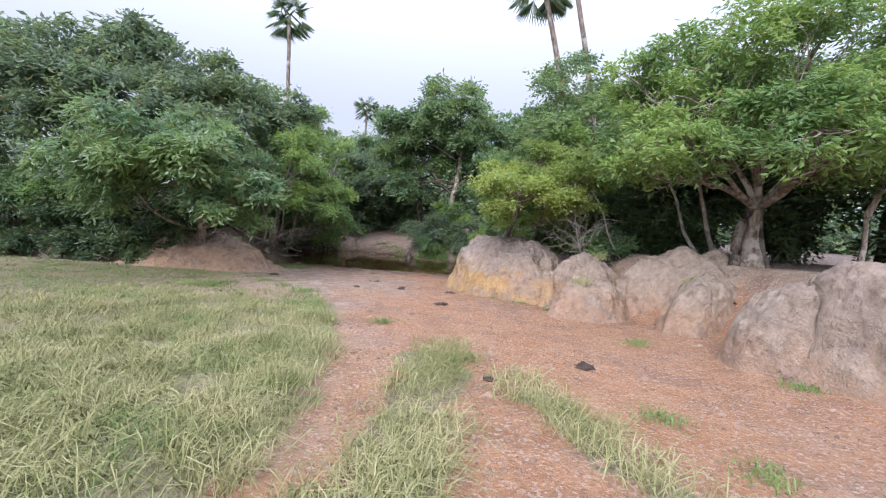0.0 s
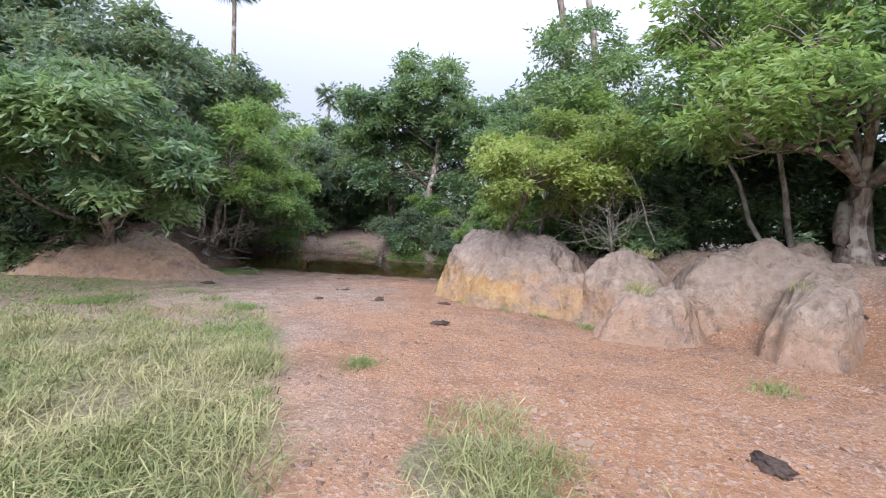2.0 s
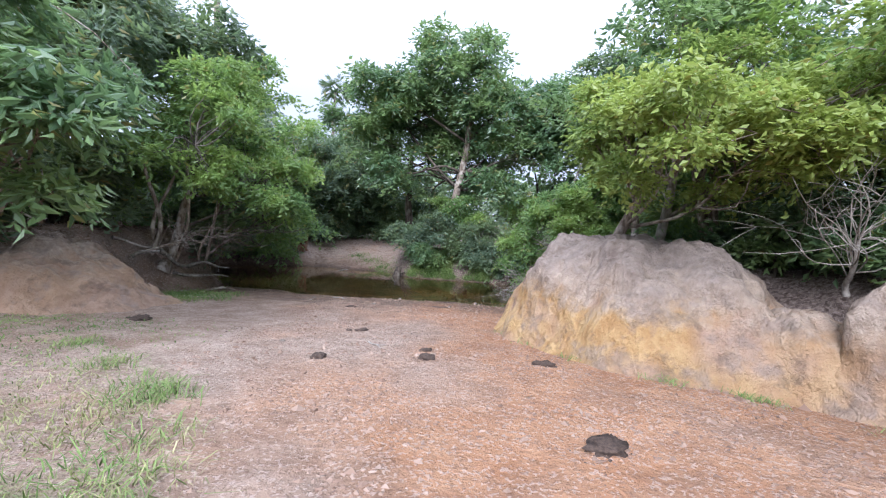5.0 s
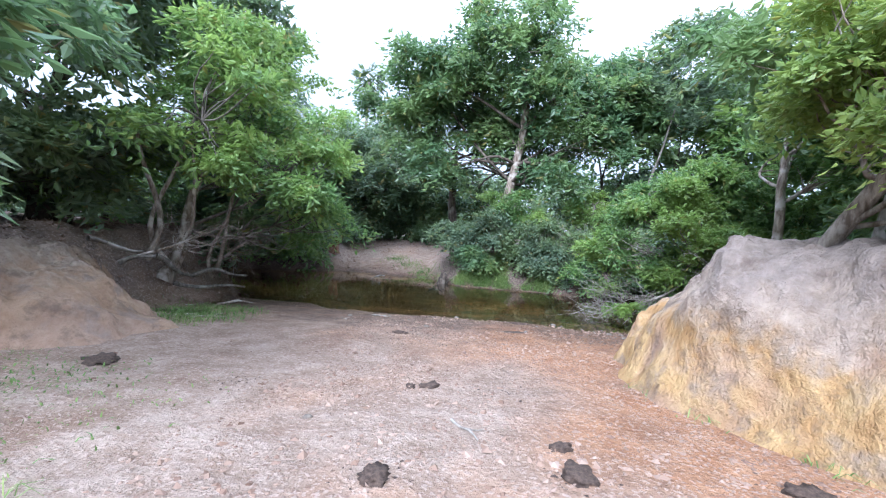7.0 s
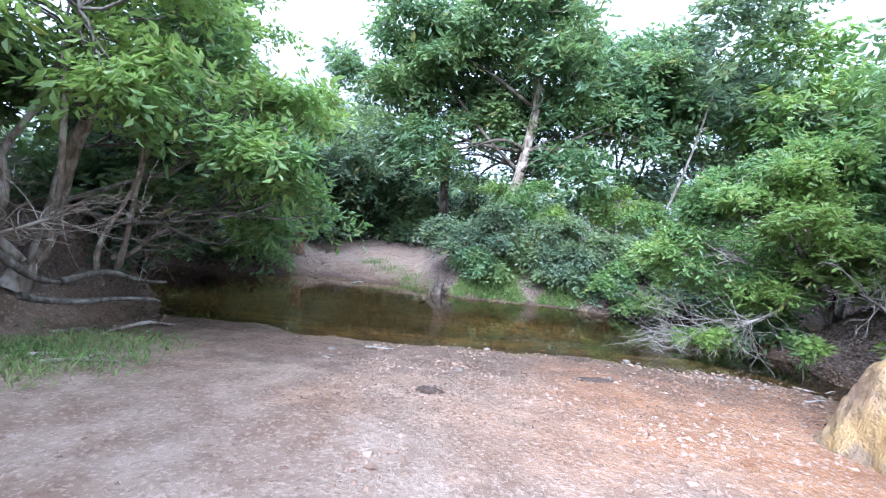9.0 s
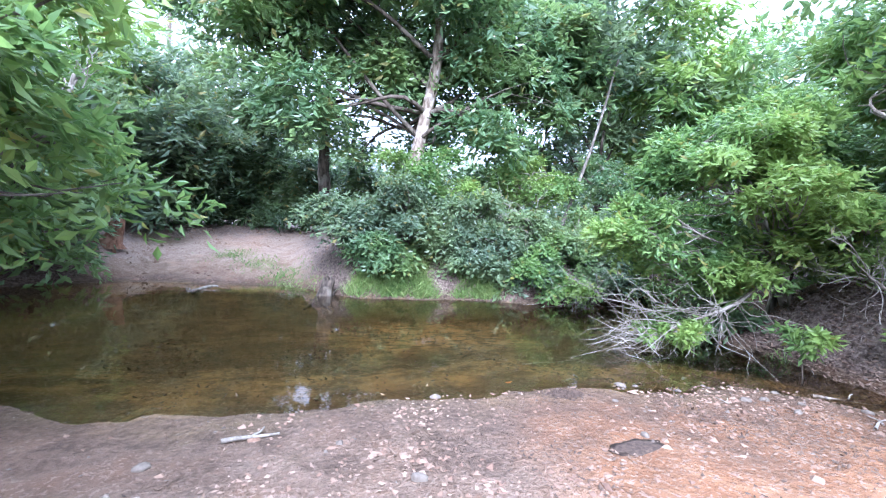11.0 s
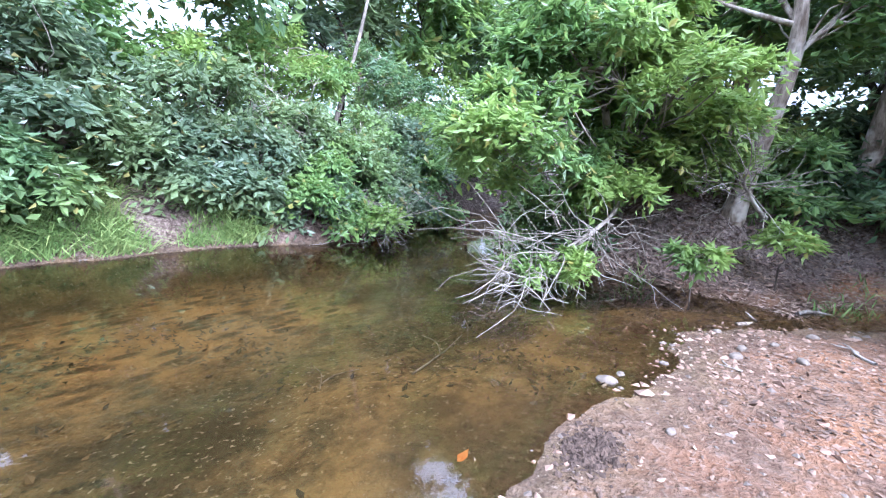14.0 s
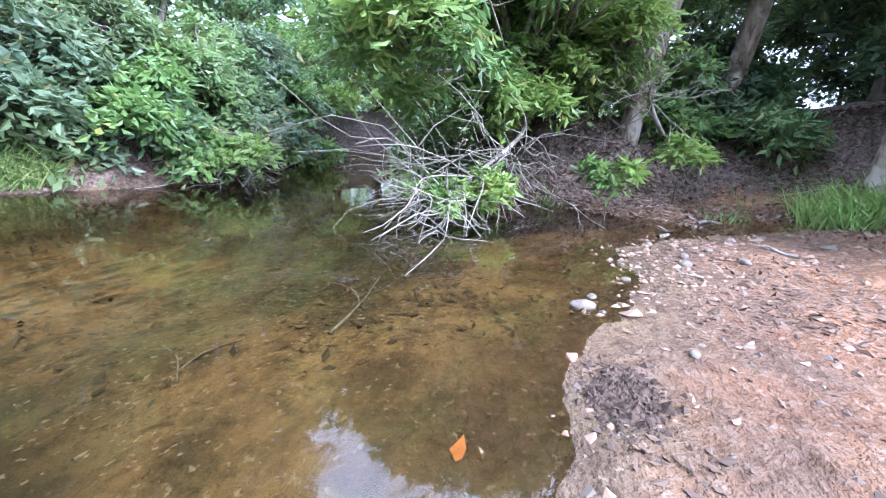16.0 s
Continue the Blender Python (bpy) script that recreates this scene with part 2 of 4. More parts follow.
# ---- mesh helpers ----
def mesh_np(name, v, f, mat, smooth=False):
    me = bpy.data.meshes.new(name)
    v, f = np.asarray(v, np.float32), np.asarray(f, np.int32)
    me.vertices.add(len(v))
    me.vertices.foreach_set("co", v.ravel())
    me.loops.add(f.size)
    me.loops.foreach_set("vertex_index", f.ravel())
    me.polygons.add(len(f))
    me.polygons.foreach_set("loop_start", np.arange(0, f.size, f.shape[1], dtype=np.int32))
    me.polygons.foreach_set("use_smooth", np.full(len(f), smooth))
    me.update(calc_edges=True)
    me.materials.append(mat)
    return me


def thing(name, place, label, category, group="", kind=""):
    ob = new(name)
    ob.location = place
    ob.empty_display_size = 0.2
    return tagged(ob, label, category, group, kind)


def part(name, mesh, parent, label=""):
    """A mesh in world coordinates, as a part of parent."""
    ob = new(name, mesh)
    ob.parent = parent
    world_of = parent.matrix_basis if parent.parent is None else parent.parent.matrix_basis @ parent.matrix_basis
    ob.matrix_parent_inverse = world_of.inverted()
    return tagged(ob, label)


def solid(name, mesh, label, category, group="", kind=""):
    return tagged(new(name, mesh), label, category, group, kind)


def smooth01(t):
    t = np.clip(t, 0, 1)
    return t * t * (3 - 2 * t)


def wobble(x, y, s, seed=0.0):
    """Smooth random numbers in about -1..1 over a plane."""
    out, amp = 0, 1.0
    for i in range(4):
        a = seed * 1.7 + i * 2.1
        u, w = x * math.cos(a) + y * math.sin(a), -x * math.sin(a) + y * math.cos(a)
        k = s * (1.0 + 0.83 * i)
        out = out + amp * np.sin(u * k + 1.3 * np.sin(w * k * 0.73 + a) + seed) * np.cos(w * k * 0.91 + 1.1 * np.sin(u * k * 0.57) + 2 * a)
        amp *= 0.62
    return out / 1.7


def polygon_distance(x, y, poly):
    """Metres inside (positive) or outside (negative) a polygon."""
    best, inside = np.full(x.shape, 1e9), np.zeros(x.shape, bool)
    n = len(poly)
    for i in range(n):
        (ax, ay), (bx, by) = poly[i], poly[(i + 1) % n]
        dx, dy = bx - ax, by - ay
        t = np.clip(((x - ax) * dx + (y - ay) * dy) / (dx * dx + dy * dy), 0, 1)
        best = np.minimum(best, np.hypot(x - ax - t * dx, y - ay - t * dy))
        if ay != by:
            inside ^= ((ay > y) != (by > y)) & (x < dx * (y - ay) / dy + ax)
    return np.where(inside, best, -best)


# ---- the lie of the land (creek level is zero) ----
LEFT_BANK = [(-400, 15.8), (-10.2, 15.8), (-7.6, 15.6), (-7.0, 16.6), (-7.2, 18.6), (-6.9, 20.4), (-7.0, 21.6), (-7.7, 22.9), (-9.5, 23.4), (-400, 23.4)]
RIGHT_TERRACE = [(11, -400), (10.5, 0), (9.3, 4), (7.6, 7), (6.9, 9), (5.6, 11), (4.6, 13.2), (3.4, 15.6), (3.2, 17.0), (5.0, 17.6), (4.9, 18.4), (3.7, 19.2), (3.5, 20.8), (3.8, 22.0), (6.5, 23.6), (400, 23.6), (400, -400)]
FAR_BANK = [(-400, 27.0), (-8.4, 26.9), (-6.3, 26.6), (-4.4, 26.2), (-1.9, 25.8), (0.9, 25.5), (2.35, 24.9), (3.6, 24.4), (5.0, 25.0), (7.0, 25.6), (400, 25.6), (400, 900), (-400, 900)]


def ground_z(x, y):
    x, y = np.asarray(x, float), np.asarray(y, float)
    shore = np.interp(x, [-9, -6.5, -5.2, -3.9, -2.6, 0, 0.75, 1.4, 2.3, 3.0, 3.8, 4.5, 6], [21.6, 21.2, 21.1, 20.55, 20.5, 20.57, 20.27, 20.2, 20.2, 19.6, 18.6, 17.7, 17.2]) + 0.12 * wobble(x, y, 2.2, 3) + 0.09 * wobble(x, y, 5.5, 14)
    d = (shore - y) * 0.95
    z = np.interp(d, [-4, -2, -0.9, 0, 1.5, 3, 5.3, 7, 9.4, 15, 20.5, 60], [-0.36, -0.24, -0.065, 0, 0.10, 0.22, 0.33, 0.46, 0.56, 0.87, 1.15, 1.6])
    z = z + 0.045 * np.clip(x - 1.5, 0, 6) * smooth01((14 - y) / 4)
    z = z + smooth01((d + 0.2) / 1.0) * 0.022 * wobble(x, y, 3.1, 5)
    left = polygon_distance(x, y, LEFT_BANK) + 0.25 * wobble(x, y, 1.4, 1)
    z = np.maximum(z, z + (1.75 - z) * smooth01((left + 0.2) / 1.5) + 0.12 * wobble(x, y, 1.9, 8) * smooth01(left))
    right = polygon_distance(x, y, RIGHT_TERRACE) + 0.22 * wobble(x, y, 1.3, 2)
    top = np.interp(y, [6, 13, 16, 17.5, 19.5, 22], [2.05, 2.0, 1.7, 1.2, 1.15, 1.1])
    z = np.maximum(z, z + (top - z) * smooth01((right + 0.15) / 2.1) + 0.05 * wobble(x, y, 1.7, 9) * smooth01(right))
    far = polygon_distance(x, y, FAR_BANK) + 0.12 * wobble(x, y, 1.8, 4)
    width = np.interp(x, [-10.5, -8.4, -6.0, -3.2, -1.3, 3], [1.5, 2.2, 7.0, 7.0, 1.7, 1.9])
    ease = np.clip((width - 2.2) / 4.0, 0, 1)
    ramp = (1 - ease) * smooth01((far + 0.1) / width) ** 0.85 + ease * np.clip((far + 0.1) / 8.5, 0, 1)
    return np.maximum(z, z + (1.25 - z) * ramp + 0.06 * wobble(x, y, 1.1, 6) * smooth01(far / 3))


def gz(x, y):
    return float(ground_z(np.array([x]), np.array([y]))[0])


def steps(lo, hi, fine, far):
    inner = np.arange(lo, hi + fine / 2, fine)
    out = fine * 1.35 ** np.arange(1, 60)
    out = np.cumsum(out)
    out = out[out < far]
    return np.concatenate([lo - out[::-1], inner, hi + out])


def build_ground():
    xs, ys = steps(-10, 10, 0.085, 900), steps(-2, 29, 0.085, 900)
    X, Y = np.meshgrid(xs, ys)
    Z = ground_z(X, Y)
    v = np.stack([X, Y, Z], -1).reshape(-1, 3)
    i = np.arange(len(ys) - 1)[:, None] * len(xs) + np.arange(len(xs) - 1)
    f = np.stack([i, i + 1, i + 1 + len(xs), i + len(xs)], -1).reshape(-1, 4)
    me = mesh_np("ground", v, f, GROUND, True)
    x, y, z = v[:, 0], v[:, 1], v[:, 2]
    soil = np.zeros((len(v), 4), np.float32)
    x0 = x + 0.3 * wobble(x, y, 1.9, 33)
    edge = np.interp(y, [0, 3, 4.5, 6, 8.5, 11, 12.5], [0.9, 0.7, 0.55, 0.25, -0.6, -1.7, -2.6])
    lawn = smooth01((edge - x0) / 0.6) * smooth01((11.4 - y) / 2.0) + 0.55 * smooth01((-4.5 - x) / 3) * smooth01((15.6 - y) / 1.5)
    strip = smooth01((0.6 - np.abs(x0 - 1.35)) / 0.4) * smooth01((7.2 - y) / 0.5) + smooth01((0.45 - np.abs(x0 - 2.75 - 0.42 * (5.0 - y))) / 0.4) * smooth01((5.6 - y) / 0.5)
    soil[:, 0] = np.clip(np.maximum(lawn, strip), 0, 1) * (z > 0.3)
    soil[:, 1] = np.clip(smooth01((x + 2.8) / 4.5) * smooth01((20.2 - y) / 2.5) + 0.9 * smooth01((x + 1.8) / 2) * smooth01((21.0 - y) / 0.6) * smooth01((y - 16.5) / 2), 0, 1)
    woods = np.maximum.reduce([0.5 * smooth01((polygon_distance(x, y, LEFT_BANK) + 0.3) / 0.7), smooth01((polygon_distance(x, y, RIGHT_TERRACE) - 2.0 + 1.9 * smooth01((y - 11.5) / 3)) / 0.8), smooth01((polygon_distance(x, y, FAR_BANK) + 0.6) / 0.6) * (1 - 0.85 * smooth01((x + 8.2) / 1.8) * smooth01((-1.4 - x) / 1.6) * smooth01((35 - y) / 3))])
    soil[:, 2] = woods
    soil[:, 1] *= 1 - 0.8 * smooth01((polygon_distance(x, y, RIGHT_TERRACE) - 0.3) / 1.2)
    soil[:, 3] = smooth01((0.05 + 0.03 * wobble(x, y, 4.0, 71) - z) / 0.13) * (y > 16)
    layer = me.attributes.new("soil", "FLOAT_COLOR", "POINT")
    layer.data.foreach_set("color", soil.ravel())
    solid("ground", me, "trodden sandy orange earth sloping down to a creek", "ground", kind="structure")


def build_water():
    xs, ys = np.linspace(-60, 60, 61), np.linspace(16.6, 30, 30)
    X, Y = np.meshgrid(xs, ys)
    v = np.stack([X, Y, 0 * X], -1).reshape(-1, 3)
    i = np.arange(len(ys) - 1)[:, None] * len(xs) + np.arange(len(xs) - 1)
    f = np.stack([i, i + 1, i + 1 + len(xs), i + len(xs)], -1).reshape(-1, 4)
    solid("water", mesh_np("water", v, f, WATER, True), "still brown shallow creek water reflecting the trees", "water", kind="structure")


build_ground()
build_water()


# ---- earth mounds ----
def mound(x, y, half_long, half_wide, turn, top, seed, label, boxy=0.62):
    a = radians(turn)
    n, rings = 132, 52
    th = np.linspace(0, 2 * np.pi, n, endpoint=False)
    R = np.linspace(0.012, 1.0, rings)
    T, r = np.meshgrid(th, R)
    lump = 1 + 0.16 * wobble(np.cos(T) * 2, np.sin(T) * 2, 1.2, seed)
    lx, ly = 1.08 * half_long * r * lump * np.cos(T), 1.08 * half_wide * r * lump * np.sin(T)
    h = (1 - r ** (boxy * 1.25)) ** 1.85
    foot = ground_z(x + lx * math.cos(a) - ly * math.sin(a), y + lx * math.sin(a) + ly * math.cos(a)) - 0.10
    lz = foot + (top - foot) * h
    # gullies down the sides, knobs and hollows all over
    rough = np.empty(lx.shape)
    for k in np.ndindex(lx.shape):
        q = Vector((lx[k] * 1.4 + seed * 7, ly[k] * 1.4, lz[k] * 1.0))
        rough[k] = 0.75 * noise.noise(q) + 0.44 * noise.noise(q * 2.3) + 0.18 * noise.noise(Vector((lx[k], ly[k], lz[k])) * 6.0 + q) + 0.10 * noise.noise(Vector((lx[k], ly[k], lz[k])) * 14.0)
    side = r**0.8 * (1.15 - r)
    swell = 1 + 0.42 * rough * side / max(0.8, half_wide) ** 0.5
    lx, ly = lx * swell, ly * swell
    lz = lz + 0.29 * rough * (1 - r**6) * (0.25 + 0.75 * h**0.5) * max(0.8, min(1.0, half_wide))
    a = radians(turn)
    v = np.stack([x + lx * math.cos(a) - ly * math.sin(a), y + lx * math.sin(a) + ly * math.cos(a), lz], -1).reshape(-1, 3)
    i = np.arange(rings - 1)[:, None] * n + np.arange(n)
    j = np.arange(rings - 1)[:, None] * n + (np.arange(n) + 1) % n
    f = np.stack([i, i + n, j + n, j], -1).reshape(-1, 4)
    cap = np.array([[k, k + 1, n - 2 - k, n - 1 - k] for k in range(n // 2 - 1)])
    return solid("earth_mound", mesh_np("earth_mound", v, np.concatenate([f, cap[:, ::-1]]), MOUND, True), label, "earth mound", "eroded earth mounds")


mound(3.05, 15.3, 2.55, 1.75, -64, 2.06, 1, "large eroded clay mound with grey top and ochre base", 3.6)
mound(1.95, 17.1, 0.85, 0.65, -62, 1.15, 9, "low ochre clay nose at the mound's foot", 2.8)
mound(4.1, 13.5, 1.45, 0.95, -52, 1.28, 8, "low grey clay slope at the mound's end", 2.8)
mound(5.0, 12.45, 1.15, 0.68, -20, 1.98, 12, "rounded pale clay mound at the forest edge", 2.4)
mound(7.0, 11.4, 1.95, 1.1, -12, 2.22, 2, "pale eroded earth mound below the forest edge", 2.3)
mound(4.75, 10.75, 1.1, 0.62, 10, 1.42, 13, "small pale earth hump with orange base", 2.9)
mound(6.8, 9.95, 1.15, 0.58, 40, 1.8, 4, "small grey eroded earth hump", 3.0)
mound(6.95, 7.25, 1.1, 0.9, 20, 2.02, 5, "low eroded earth mound with dry grass", 3.0)
mound(7.8, 6.3, 1.8, 1.25, -35, 2.45, 6, "big pale eroded earth mound beside the track", 3.4)
mound(-8.3, 16.3, 2.9, 1.6, 12, 1.5, 7, "low crumbling reddish earth mound at the bank", 1.9)


# ---- plants ----
def tubes(paths, sides=7):
    """Rings along each path of points with radii: vertices and faces."""
    V, F, at = [], [], 0
    ring = np.linspace(0, 2 * np.pi, sides, endpoint=False)
    for pts, rad in paths:
        pts = np.asarray(pts, float)
        rad = np.asarray(rad, float)
        d = np.gradient(pts, axis=0)
        d /= np.linalg.norm(d, axis=1, keepdims=True) + 1e-9
        ref = np.where(np.abs(d[:, 2:3]) > 0.9, [[1.0, 0, 0]], [[0, 0, 1.0]])
        u = np.cross(d, ref)
        u /= np.linalg.norm(u, axis=1, keepdims=True) + 1e-9
        w = np.cross(d, u)
        v = pts[:, None] + rad[:, None, None] * (np.cos(ring)[None, :, None] * u[:, None] + np.sin(ring)[None, :, None] * w[:, None])
        m = len(pts)
        i = np.arange(m - 1)[:, None] * sides + np.arange(sides)
        j = np.arange(m - 1)[:, None] * sides + (np.arange(sides) + 1) % sides
        V.append(v.reshape(-1, 3))
        F.append(np.stack([i, j, j + sides, i + sides], -1).reshape(-1, 4) + at)
        at += m * sides
    return np.concatenate(V), np.concatenate(F)


def crooked(rng, a, b, n, bend):
    """A crooked path from a to b."""
    a, b = np.asarray(a, float), np.asarray(b, float)
    t = np.linspace(0, 1, n)[:, None]
    size = np.linalg.norm(b - a)
    k1, k2 = rng.normal(0, bend * size, 3), rng.normal(0, bend * size * 0.45, 3)
    return a + (b - a) * t + k1 * np.sin(np.pi * t) + k2 * np.sin(2 * np.pi * t) + rng.normal(0, bend * size * 0.05, (n, 3)) * (t * (1 - t) * 4)


def leaf_mesh(name, rng, centres, outward, each, spread, size, slim, droop, mat, tilt=1.0):
    """Sprays of folded leaves, set left and right along short twigs."""
    m, n = len(centres), len(centres) * each
    way = outward * np.array([1, 1, 0.45]) + rng.normal(0, 0.42, (m, 3)) * np.array([1, 1, tilt]) + np.array([0, 0, -droop])
    way /= np.linalg.norm(way, axis=1, keepdims=True)
    flat = np.cross(way, tilt * rng.normal(0, 0.38, (m, 3)) + np.array([0, 0, 1.0]) + 0.5 * outward)
    flat /= np.linalg.norm(flat, axis=1, keepdims=True) + 1e-9
    at = np.tile(np.linspace(-0.5, 1.0, each), m)[:, None]
    hand = np.tile(np.where(np.arange(each) % 2, 1.0, -1.0), m)[:, None]
    way, flat = np.repeat(way, each, 0), np.repeat(flat, each, 0)
    c = np.repeat(centres, each, 0) + way * at * spread * 1.5 + rng.normal(0, spread * 0.35, (n, 3)) - np.array([0, 0, 1.0]) * (at + 0.5) ** 2 * spread * 0.35
    axis = way * (0.45 + 0.4 * at) + flat * hand * 0.8 + rng.normal(0, 0.3, (n, 3)) * np.array([1, 1, tilt]) + np.array([0, 0, -droop])
    axis /= np.linalg.norm(axis, axis=1, keepdims=True)
    side = np.cross(axis, np.cross(way, flat) + tilt * rng.normal(0, 0.45, (n, 3)))
    side /= np.linalg.norm(side, axis=1, keepdims=True) + 1e-9
    nrm = np.cross(side, axis)
    length = (size * rng.uniform(0.55, 1.3, n))[:, None]
    half = length * slim * 0.5
    mid = c + axis * length * 0.45
    v = np.stack([c, mid + side * half + nrm * half * 0.35, c + axis * length - nrm * length * 0.08, mid - side * half + nrm * half * 0.35], 1).reshape(-1, 3)
    return mesh_np(name, v, np.arange(n * 4).reshape(-1, 4), mat)


def shell(rng, blob, n):
    """Places of sprays in a mass of leaves: on the upper skins of uneven pads with gaps between, and the way outward."""
    cx, cy, cz, rx, ry, rz = blob
    count = int(np.clip(9 * (rx * ry * rz) ** (1 / 3), 6, 22))
    d = rng.normal(0, 1, (count, 3)) + np.array([0, 0, 0.15])
    d /= np.linalg.norm(d, axis=1, keepdims=True)
    hubs = d * rng.uniform(0.4, 0.92, (count, 1))
    puff = rng.uniform(0.20, 0.40, count)
    which = rng.choice(count, n, p=puff**2 / (puff**2).sum())
    o = rng.normal(0, 1, (n, 3)) + 0.45 * d[which]
    o[:, 2] = np.where(rng.uniform(0, 1, n) < 0.8, np.abs(o[:, 2]), o[:, 2])
    o /= np.linalg.norm(o, axis=1, keepdims=True)
    r = 0.55 + 0.5 * rng.uniform(0, 1, n) ** 0.6
    q = hubs[which] + o * (puff[which] * r)[:, None] * np.array([1, 1, 0.62])
    stray = rng.uniform(0, 1, n) < 0.10
    q[stray] *= rng.uniform(1.0, 1.25, (stray.sum(), 1))
    return np.array([cx, cy, cz]) + q * np.array([rx, ry, rz]), o


LEAF_COUNT, LEAF_GROWTH = 0.74, 1.28


def tree(name, label, base, radius, blobs, leaves, size, leaf, bark=BARK_DARK, seed=1, fork=None, slim=0.42, droop=0.25, each=16, spread=0.3, twigs=5, group="", sunk=0.12, category="tree", lift=None, spread_limbs=True, limb_bark=None):
    """A trunk from base to a fork, a limb to each mass of leaves with side branches, and a crown of single leaves."""
    rng = np.random.default_rng(seed)
    bx, by = base
    foot = (bx, by, gz(bx, by) - sunk if lift is None else lift)
    mean = np.mean([b[:3] for b in blobs], 0)
    if fork is None:
        fork = (bx + (mean[0] - bx) * 0.35, by + (mean[1] - by) * 0.35, foot[2] + (mean[2] - foot[2]) * 0.5)
    top = thing(name, foot, label, category, group)
    path = crooked(rng, foot, fork, 12, 0.03)
    rad = radius * (1.0 - 0.42 * np.linspace(0, 1, 12)) * (1 + 0.55 * np.exp(-np.linspace(0, 1, 12) * 9))
    v, f = tubes([(path, rad)], 10)
    part("trunk", mesh_np("trunk", v, f, bark, True), top)
    total = sum((b[3] * b[4] * b[5]) ** (2 / 3) for b in blobs)
    P, D = [], []
    for b in blobs:
        n = max(6, int(LEAF_COUNT * leaves / each * (b[3] * b[4] * b[5]) ** (2 / 3) / total))
        p, d = shell(rng, b, n)
        low = p[:, 2] < ground_z(p[:, 0], p[:, 1]) + 0.12
        p, d = p[~low], d[~low]
        P.append(p), D.append(d)
        reach = math.hypot(b[0] - fork[0], b[1] - fork[1])
        below = np.nonzero(path[4:, 2] < b[2] - 0.55 * reach - 0.2)[0]
        start = (path[4 + below[-1]] if len(below) else path[5]) if spread_limbs else fork
        limb = crooked(rng, start, b[:3], 9, 0.09)
        lr = radius * (0.34 if spread_limbs else 0.30) * (1 - 0.75 * np.linspace(0, 1, 9))
        paths = [(limb, lr)]
        for k in range(min(twigs, len(p))):
            s = limb[rng.integers(3, 9)]
            paths.append((crooked(rng, s, p[k], 6, 0.12), min(radius * 0.12, 0.016) * (1 - 0.8 * np.linspace(0, 1, 6)) + 0.003))
        v, f = tubes(paths, 6)
        part("limb", mesh_np("limb", v, f, limb_bark or bark, True), top)
    part("crown", leaf_mesh("crown", rng, np.concatenate(P), np.concatenate(D), each, spread, size * LEAF_GROWTH, slim, droop, leaf), top)
    return top


# ---- trees of the near bank ----
tree("bush_tree", "broad-leaved dark green tree leaning over the bank", (-8.2, 15.9), 0.16,
     [(-6.6, 12.6, 3.9, 1.9, 1.7, 1.3), (-5.4, 13.2, 3.0, 1.4, 1.3, 1.0), (-8.3, 12.6, 4.2, 1.7, 1.7, 1.4), (-7.6, 14.6, 4.6, 1.9, 1.6, 1.5), (-10.2, 13.6, 3.6, 1.8, 1.5, 1.3)],
     36000, 0.18, LEAF_DEEP, BARK, seed=11, slim=0.36, droop=0.35, each=14, spread=0.2, twigs=22, fork=(-7.6, 14.6, 3.0))
tree("bank_tree", "leafy green tree over the creek bank", (-7.4, 19.3), 0.13,
     [(-6.2, 18.6, 3.8, 1.5, 1.5, 1.5), (-5.3, 20.6, 3.1, 1.5, 1.4, 1.2), (-7.3, 20.4, 5.3, 1.8, 1.8, 1.6), (-4.9, 21.6, 2.3, 1.1, 1.1, 0.9), (-6.6, 22.0, 3.8, 1.5, 1.3, 1.5)],
     28000, 0.13, LEAF_FRESH, BARK, limb_bark=BARK_GREY, seed=12, each=16, spread=0.19, twigs=26, fork=(-6.9, 19.8, 3.0))
tree("bank_tree", "tall dense grey-green tree behind the bank", (-9.8, 19.0), 0.2,
     [(-9.6, 18.8, 6.6, 2.3, 2.2, 2.0), (-8.2, 21.0, 7.2, 2.0, 2.0, 1.7), (-11.6, 18.2, 6.4, 2.2, 2.0, 2.0), (-10.2, 20.5, 8.4, 1.9, 1.8, 1.3), (-8.4, 17.0, 5.2, 1.6, 1.5, 1.4)],
     26000, 0.2, LEAF_GREY, seed=13, spread=0.28)
tree("bank_tree", "tall dense green tree behind the bank", (-14.5, 20.0), 0.24,
     [(-14.0, 18.5, 7.0, 3.0, 2.4, 2.4), (-16.5, 18.0, 6.6, 3.0, 2.4, 2.6), (-13.5, 20.5, 9.3, 2.6, 2.4, 1.9), (-17.5, 20.5, 9.3, 2.8, 2.5, 2.0), (-12.6, 16.8, 4.2, 2.0, 1.4, 1.6)],
     34000, 0.24, LEAF_GREY, seed=14, spread=0.32)
tree("bank_tree", "tall grey-green tree at the forest edge", (-20.5, 18.5), 0.24,
     [(-20.5, 17.0, 6.0, 3.2, 2.6, 3.0), (-23.5, 16.0, 6.2, 3.2, 2.6, 2.8), (-21.5, 19.5, 9.0, 3.0, 2.6, 2.2)],
     22000, 0.28, LEAF_GREY, seed=15, spread=0.36)
tree("bank_tree", "tree with small leaves overhanging the creek bend", (-10.0, 22.9), 0.18,
     [(-9.3, 24.6, 6.6, 2.0, 2.0, 2.0), (-8.4, 26.6, 7.6, 1.7, 1.9, 1.6), (-10.9, 25.5, 8.4, 1.9, 1.9, 1.4), (-8.7, 25.2, 3.9, 1.7, 1.5, 1.4)],
     20000, 0.17, LEAF_FRESH, seed=16, spread=0.26)
